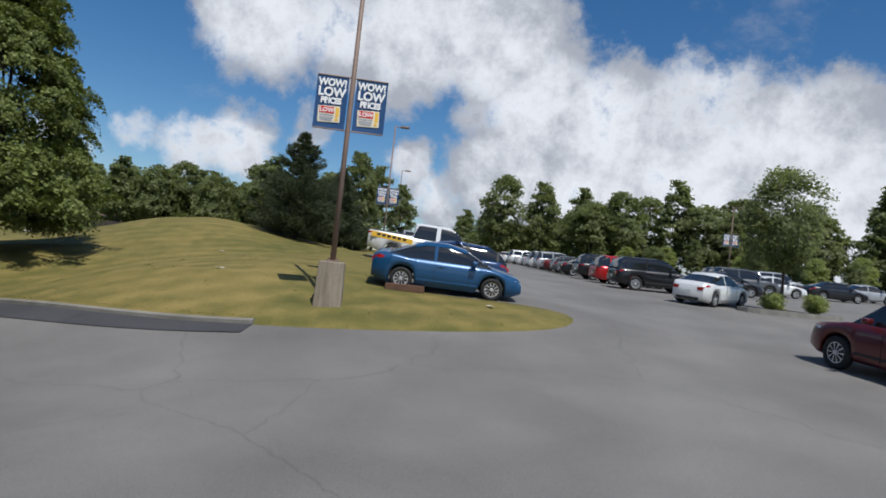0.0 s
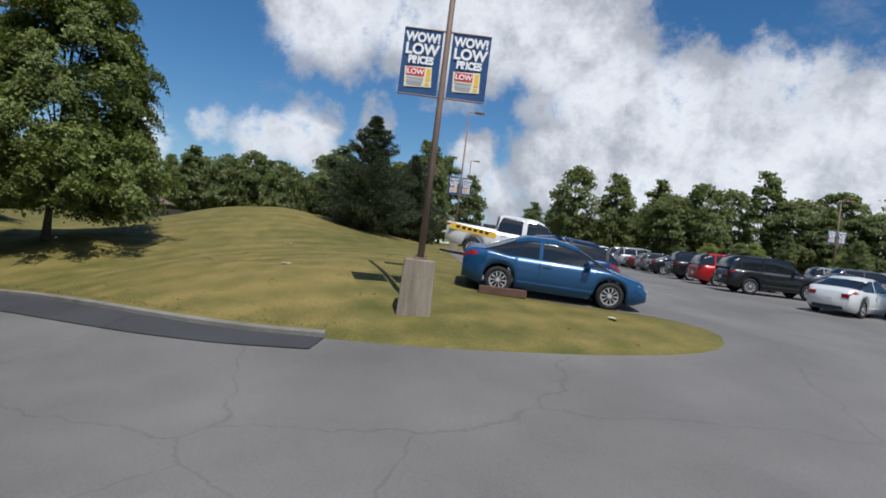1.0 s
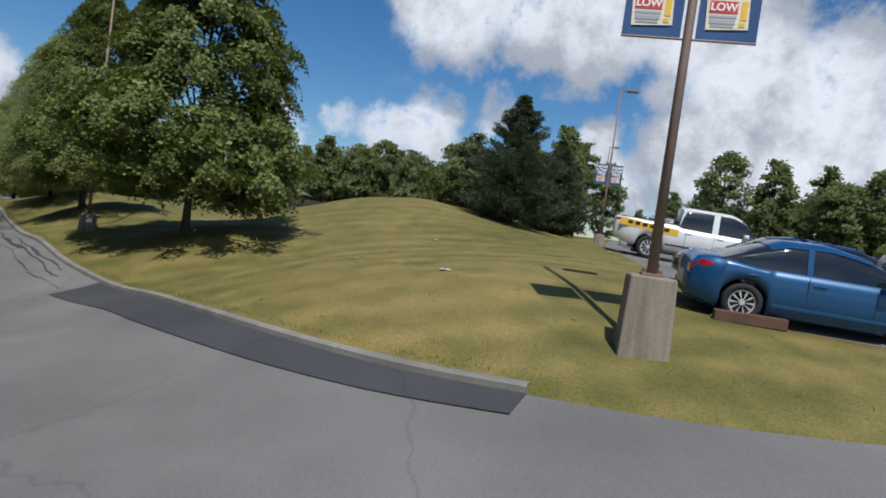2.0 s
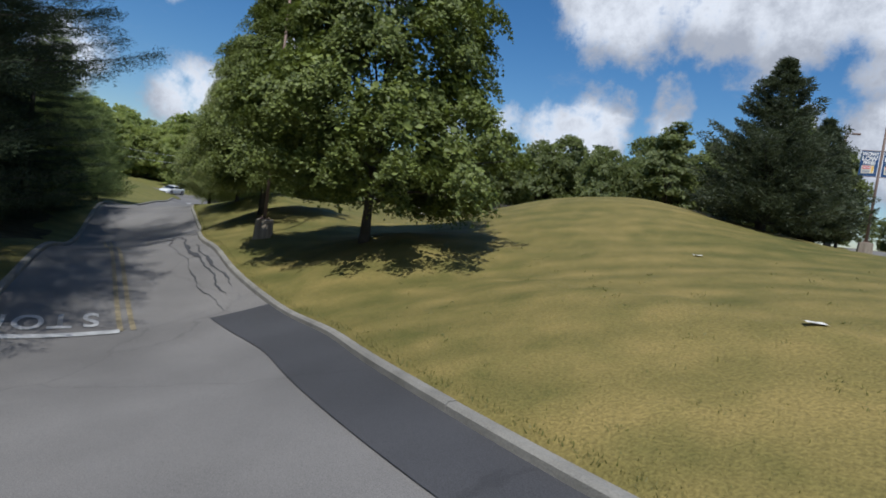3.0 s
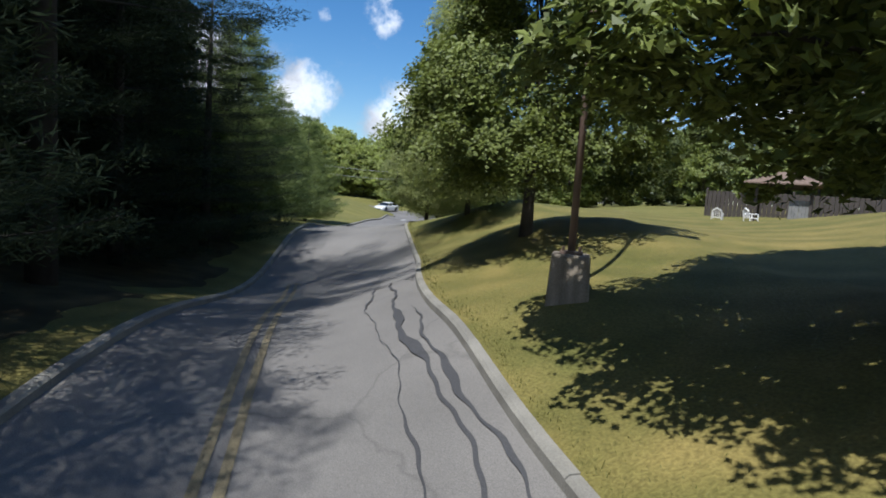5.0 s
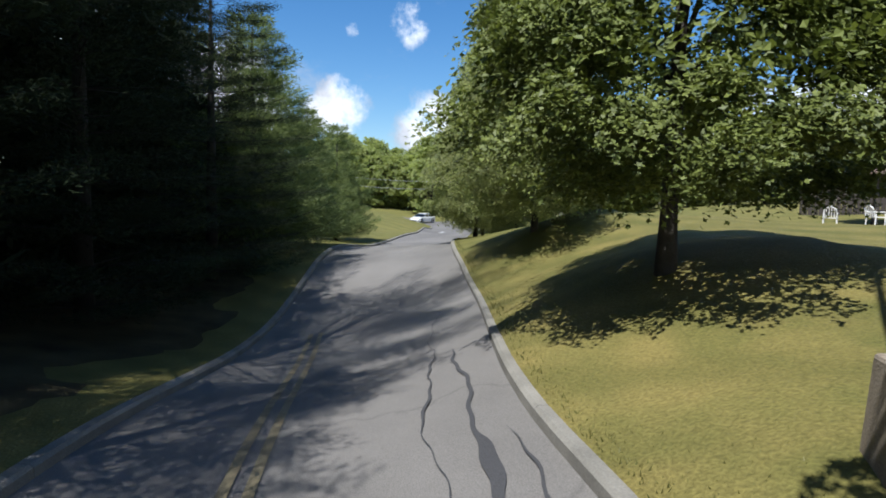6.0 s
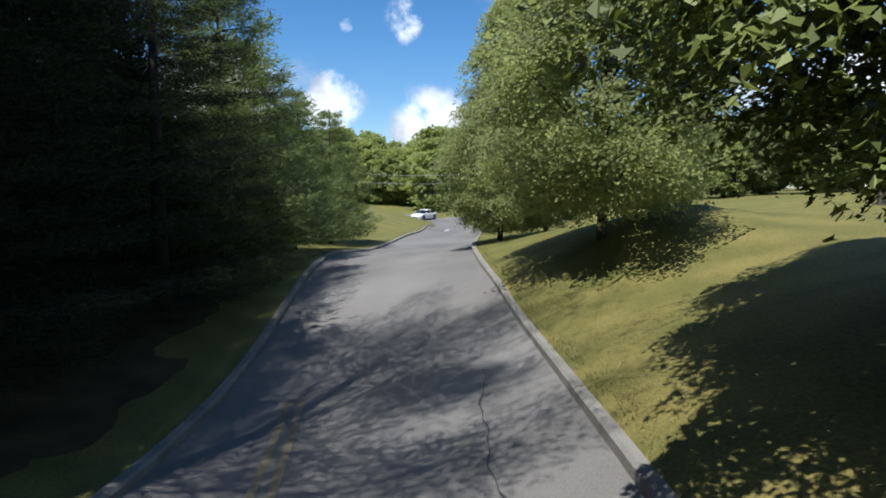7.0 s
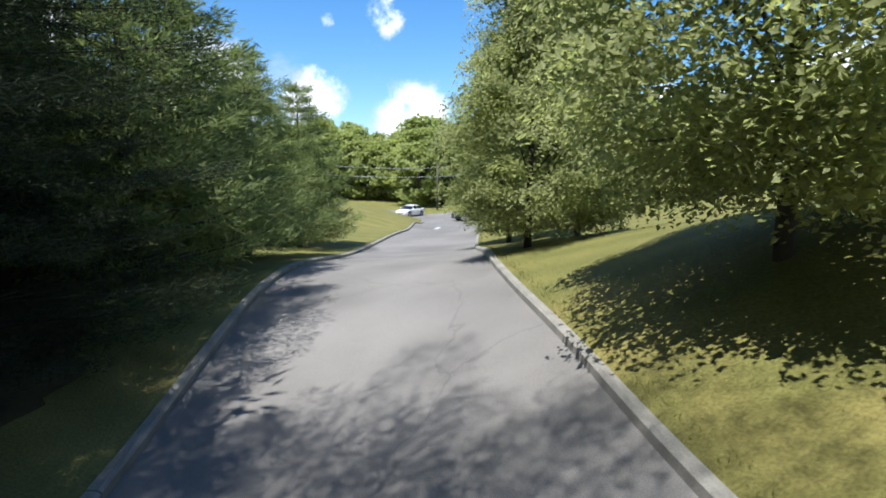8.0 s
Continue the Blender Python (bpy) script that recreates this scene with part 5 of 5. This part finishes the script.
PAPER = material("white_paper", (0.62, 0.60, 0.54), 0.7, var=0.1, bump=0.1)
CABLE = material("grey_cable", (0.38, 0.39, 0.40), 0.5, var=0.1, bump=0)


def wheel_stop(x, y, turn, length=1.15):
    bm = bmesh.new()
    box(bm, 0, 0, 0.09, length, 0.2, 0.2, 0.02)
    ob = tagged(part("wheel_stop", bm, TIE), "dark brown timber wheel stop at the lawn's edge", "wheel stop", group="wheel stops")
    ob.matrix_basis = pose(x, y, grade(x, y) - 0.01, 0, 0, turn)


wheel_stop(-0.95, 17.35, 2)
wheel_stop(-1.75, 21.4, 88, 1.7)
wheel_stop(-2.2, 24.6, 86, 1.7)


def paper_scrap(x, y, size, turn):
    bm = bmesh.new()
    bmesh.ops.create_grid(bm, x_segments=5, y_segments=4, size=size)
    for v in bm.verts:
        v.co.y *= 0.6
        v.co.z = 0.03 + 0.35 * size * math.sin(v.co.x * 9 / size * 0.4) * math.cos(v.co.y * 7 / size * 0.4) * 0.4
    bmesh.ops.solidify(bm, geom=bm.faces[:], thickness=0.003)
    ob = tagged(part("paper_scrap", bm, PAPER), "crumpled scrap of white paper on the lawn", "litter", group="litter on the lawn")
    ob.matrix_basis = pose(x, y, grade(x, y) + 0.02, 0, 0, turn)


for x, y, s, t in ((-6.6, 18.0, 0.12, 20), (-3.6, 27.5, 0.11, 70), (1.5, 16.3, 0.11, 130), (-9.0, 24.5, 0.10, 10)):
    paper_scrap(x, y, s, t)


SHINGLE = material("brown_shingles", (0.15, 0.105, 0.08), 0.85, var=0.35, scale=6, fine=40, bump=0.4)
DARK_WOOD = material("dark_stained_wood", (0.045, 0.036, 0.030), 0.7, var=0.3, scale=5, fine=40, bump=0.2)
GREY_WOOD = material("weathered_grey_wood", (0.17, 0.17, 0.165), 0.85, var=0.3, scale=4, fine=40, bump=0.4)
PLASTIC = material("white_plastic", (0.72, 0.72, 0.70), 0.35, var=0.06, bump=0.0)
SAND = material("pale_gravel", (0.36, 0.30, 0.21), 0.95, var=0.3, scale=4, fine=80, bump=0.4)


def pavilion(x, y, turn):
    """A small shelter: four posts, beams, a hipped shingle roof and one boarded bay."""
    root = tagged(empty("pavilion", pose(x, y, grade(x, y), 0, 0, turn)), "small open wooden pavilion with a pinkish-brown hipped shingle roof", "pavilion")
    px, py = 1.25, 1.05
    for sx in (-1, 1):
        for sy in (-1, 1):
            bm = bmesh.new()
            box(bm, sx * px, sy * py, 0.9, 0.13, 0.13, 2.3, 0.01)
            part("post", bm, DARK_WOOD, root)
    for sg in (-1, 1):
        bm = bmesh.new()
        box(bm, 0, sg * py, 2.0, 2 * px + 0.2, 0.1, 0.16, 0.01)
        part("beam", bm, DARK_WOOD, root)
        bm = bmesh.new()
        box(bm, sg * px, 0, 2.0, 0.1, 2 * py - 0.1, 0.16, 0.01)
        part("beam", bm, DARK_WOOD, root)
    for k in range(6):
        bm = bmesh.new()
        box(bm, 0.36 + k * 0.152, -py, 0.62, 0.142, 0.03, 1.36, 0.004)
        part("board", bm, GREY_WOOD, root, "weathered grey board")
    a, b, h0, h1, t = 1.85, 1.65, 2.06, 2.72, 0.07
    low = [(-a, -b, h0), (a, -b, h0), (a, b, h0), (-a, b, h0)]
    v = low + [(-0.4, 0, h1), (0.4, 0, h1)] + [(q[0], q[1], q[2] + t) for q in low] + [(-0.4, 0, h1 + t), (0.4, 0, h1 + t)]
    f = [(6, 7, 11, 10), (8, 9, 10, 11), (7, 8, 11), (9, 6, 10), (1, 0, 4, 5), (3, 2, 5, 4), (2, 1, 5), (0, 3, 4)]
    f += [(k, (k + 1) % 4, 6 + (k + 1) % 4, 6 + k) for k in range(4)]
    part_from("roof", v, f, SHINGLE, root, "pinkish-brown shingle roof")


def lawn_chair(x, y, turn):
    root = tagged(empty("lawn_chair", pose(x, y, grade(x, y), 0, 0, turn)), "white plastic lawn chair on the gravel beside the pavilion", "chair", group="white lawn chairs")
    bm = bmesh.new()
    box(bm, 0, 0, 0.42, 0.5, 0.48, 0.04, 0.012)
    part("seat", bm, PLASTIC, root)
    v, f = tube([(-0.24, 0.24, 0.42), (-0.22, 0.32, 0.78), (0.0, 0.35, 0.92), (0.22, 0.32, 0.78), (0.24, 0.24, 0.42)], [0.03] * 5, 6)
    part_from("back_frame", v, f, PLASTIC, root)
    for k in range(4):
        v, f = tube([(-0.15 + 0.1 * k, 0.25, 0.43), (-0.14 + 0.093 * k, 0.335, 0.85)], [0.018, 0.018], 5)
        part_from("slat", v, f, PLASTIC, root)
    for sx in (-1, 1):
        v, f = tube([(sx * 0.25, 0.22, 0.63), (sx * 0.26, -0.2, 0.64)], [0.025, 0.025], 6)
        part_from("armrest", v, f, PLASTIC, root)
        for sy in (-1, 1):
            v, f = tube([(sx * 0.25, sy * 0.22, -0.02), (sx * 0.24, sy * 0.21, 0.63 if sy < 0 else 0.42)], [0.022, 0.028], 6)
            part_from("leg", v, f, PLASTIC, root)


def board_fence(x, y, turn, bays):
    """A close-boarded dark fence in bays."""
    root = tagged(empty("fence", pose(x, y, grade(x, y), 0, 0, turn)), "dark weathered close-boarded wooden fence behind the lawn", "fence")
    for i in range(bays + 1):
        bm = bmesh.new()
        box(bm, i * 2.4, 0, 0.75, 0.12, 0.12, 2.1, 0.008)
        part("post", bm, DARK_WOOD, root)
    for i in range(bays):
        for z in (0.35, 1.35):
            bm = bmesh.new()
            box(bm, i * 2.4 + 1.2, 0.02, z, 2.28, 0.05, 0.09)
            part("rail", bm, DARK_WOOD, root)
        for k in range(9):
            bm = bmesh.new()
            box(bm, i * 2.4 + 0.2 + k * 0.25, -0.03, 0.78 + 0.015 * ((k * 7 + i) % 3), 0.225, 0.022, 1.66)
            part("board", bm, DARK_WOOD, root)


pavilion(-31.3, 51.0, 20)
lawn_chair(-33.2, 47.9, 200)
lawn_chair(-31.7, 48.4, 150)
board_fence(-37.2, 54.0, 16, 4)
gravel = []
for k in range(20):
    w = 2 * math.pi * k / 20
    u, d = 2.7 * math.cos(w) + 0.3 * math.sin(3 * w), 0.8 * math.sin(w)
    gravel.append((-32.2 + 0.94 * u - 0.34 * d, 47.3 + 0.34 * u + 0.94 * d))
bed = on_road("gravel_bed", gravel, SAND, 0.07, 0.8)
tagged(bed, "pale gravel bed on the lawn by the pavilion", "gravel", kind="structure")
sapling = broadleaf("young_tree", 3.6, 1.0, 1.4, MAPLE, 71, 70, 60, 0.12, "young green tree standing alone on the lawn", 0.06)
put(sapling, -32.6, 50.6)
put(broadleaf("parking_tree", 6.4, 1.7, 2.0, WOODS, 72, 150, 70, 0.085, "dark green tree on a planted island in the car park", 0.07, spread=0.32), 15.3, 26.4)
MULCH = material("bark_mulch", (0.040, 0.028, 0.020), 0.95, var=0.4, scale=6, fine=60, bump=0.6)


def planted_island(x, y, turn, a, b):
    """A kerbed bed in the car park, filled with dark mulch."""
    root = tagged(empty("planted_island", pose(x, y, float(land(x, y)), 0, 0, turn)), "kerbed car park island filled with dark bark mulch", "island", kind="structure")
    n = 20
    ring = [(math.cos(2 * math.pi * k / n), math.sin(2 * math.pi * k / n)) for k in range(n)]
    v, f = [], []
    for c, s in ring:
        v += [(c * a, s * b, -0.15), (c * a, s * b, 0.14), (c * (a - 0.16), s * (b - 0.16), 0.15), (c * (a - 0.16), s * (b - 0.16), -0.1)]
    for k in range(n):
        m = (k + 1) % n
        f += [(4 * k + q, 4 * m + q, 4 * m + q + 1, 4 * k + q + 1) for q in range(3)]
    part_from("kerb", v, f, KERBSTONE, root)
    v = [(c * (a - 0.15) * r, s * (b - 0.15) * r, 0.12 + 0.06 * (1 - r)) for r in (1.0, 0.55) for c, s in ring] + [(0, 0, 0.2)]
    f = [(k, (k + 1) % n, n + (k + 1) % n, n + k) for k in range(n)] + [(n + k, n + (k + 1) % n, 2 * n) for k in range(n)]
    part_from("mulch", v, f, MULCH, root, smooth=True)


planted_island(15.7, 26.3, 12, 2.6, 1.1)
shrub = broadleaf("shrub", 0.75, 0.45, 0.1, BRIGHT, 81, 60, 45, 0.05, "rounded yellow-green shrub on the planted island", 0.03, spread=0.12)
put(shrub, 14.6, 25.9, 0, 1.0, 0.12)
tagged(again(shrub, 17.0, 26.4, 120, 1.05, 1.0, 0.12), group="island shrubs")


def utility_pole(x, y, h):
    root = tagged(empty("utility_pole", pose(x, y, grade(x, y))), "tall brown wooden utility pole beside the cross street", "utility pole", group="utility poles")
    v, f = tube([(0, 0, -0.5), (0, 0, h)], [0.15, 0.11], 10)
    part_from("pole", v, f, BARK, root, smooth=True)
    bm = bmesh.new()
    box(bm, 0, 0, h - 0.5, 0.12, 2.2, 0.12, 0.01)
    part("crossarm", bm, BARK, root)


POLES = [(-104, 49.0), (-99.5, 74.0), (-86, 106)]
for x, y in POLES:
    utility_pole(x, y, 6.6)
for k in range(2):
    for (xa, ya), (xb, yb) in zip(POLES, POLES[1:]):
        pts = []
        for i in range(13):
            t = i / 12
            za, zb = grade(xa, ya) + 6.0 - 1.2 * k, grade(xb, yb) + 6.0 - 1.2 * k
            pts.append((xa + (xb - xa) * t, ya + (yb - ya) * t, za + (zb - za) * t - 2.4 * t * (1 - t)))
        v, f = tube(pts, [0.022] * 13, 5)
        tagged(part_from("overhead_cable", v, f, CABLE), "grey overhead cable between wooden poles", "cable", group="overhead cables")


def grass_tufts():
    """Uneven longer grass along the kerb and thin blades on the lawn near the road."""
    rng = np.random.default_rng(5)
    line = LAWN_EDGE[LAWN_TIP:-80]
    n = 15000
    k = rng.integers(0, len(line) - 1, n)
    p = line[k] + (line[k + 1] - line[k]) * rng.uniform(0, 1, (n, 1))
    q = line[k + 1] - line[k]
    q /= np.linalg.norm(q, axis=1, keepdims=True) + 1e-9
    nrm = -np.stack([-q[:, 1], q[:, 0]], 1)
    off = 0.16 + rng.exponential(0.35, n)
    p = p + nrm * off[:, None]
    z = land(p[:, 0], p[:, 1]) + 0.08
    st = np.stack([p[:, 0], p[:, 1], z], 1)
    d = rng.normal(0, 0.45, (n, 3))
    d[:, 2] = 1
    length = 0.055 * np.where(off < 0.3, 1.5, 1.0)
    # scattered tufts and low weeds on the open lawn that the drive passes
    m = 300
    c = np.column_stack([rng.uniform(-17, 3.6, m), rng.uniform(13.2, 25, m)])
    dist = paved_distance(c[:, 0], c[:, 1])
    c = c[(dist > 0.12) & (dist < 7)]
    c = np.repeat(c, 9, axis=0) + rng.normal(0, 0.05, (len(c) * 9, 2))
    dist = paved_distance(c[:, 0], c[:, 1])
    c, dist = c[dist > 0.05], dist[dist > 0.05]
    high = 0.02 + 0.09 * ((c[:, 0] < -3.6) & (c[:, 1] < 16 + 0.6 * np.abs(c[:, 0] + 3)))
    low = np.column_stack([c, land(c[:, 0], c[:, 1]) + high + relief(c[:, 0], c[:, 1], dist) - 0.01])
    lean = rng.normal(0, 0.6, (len(c), 3))
    lean[:, 2] = 1
    st, d = np.vstack([st, low]), np.vstack([d, lean])
    length = np.concatenate([length, rng.uniform(0.03, 0.065, len(c))])
    v, f = blades(rng, st, d, length[:, None], 0.006)
    ob = part_from("grass", v.tolist(), f.tolist(), TUFT)
    tagged(ob, "uneven green and straw-coloured grass along the kerb", "grass", kind="stuff")


TUFT = leaf_material("grass_blades", (0.085, 0.100, 0.024), (0.180, 0.165, 0.065), 0.3)
grass_tufts()
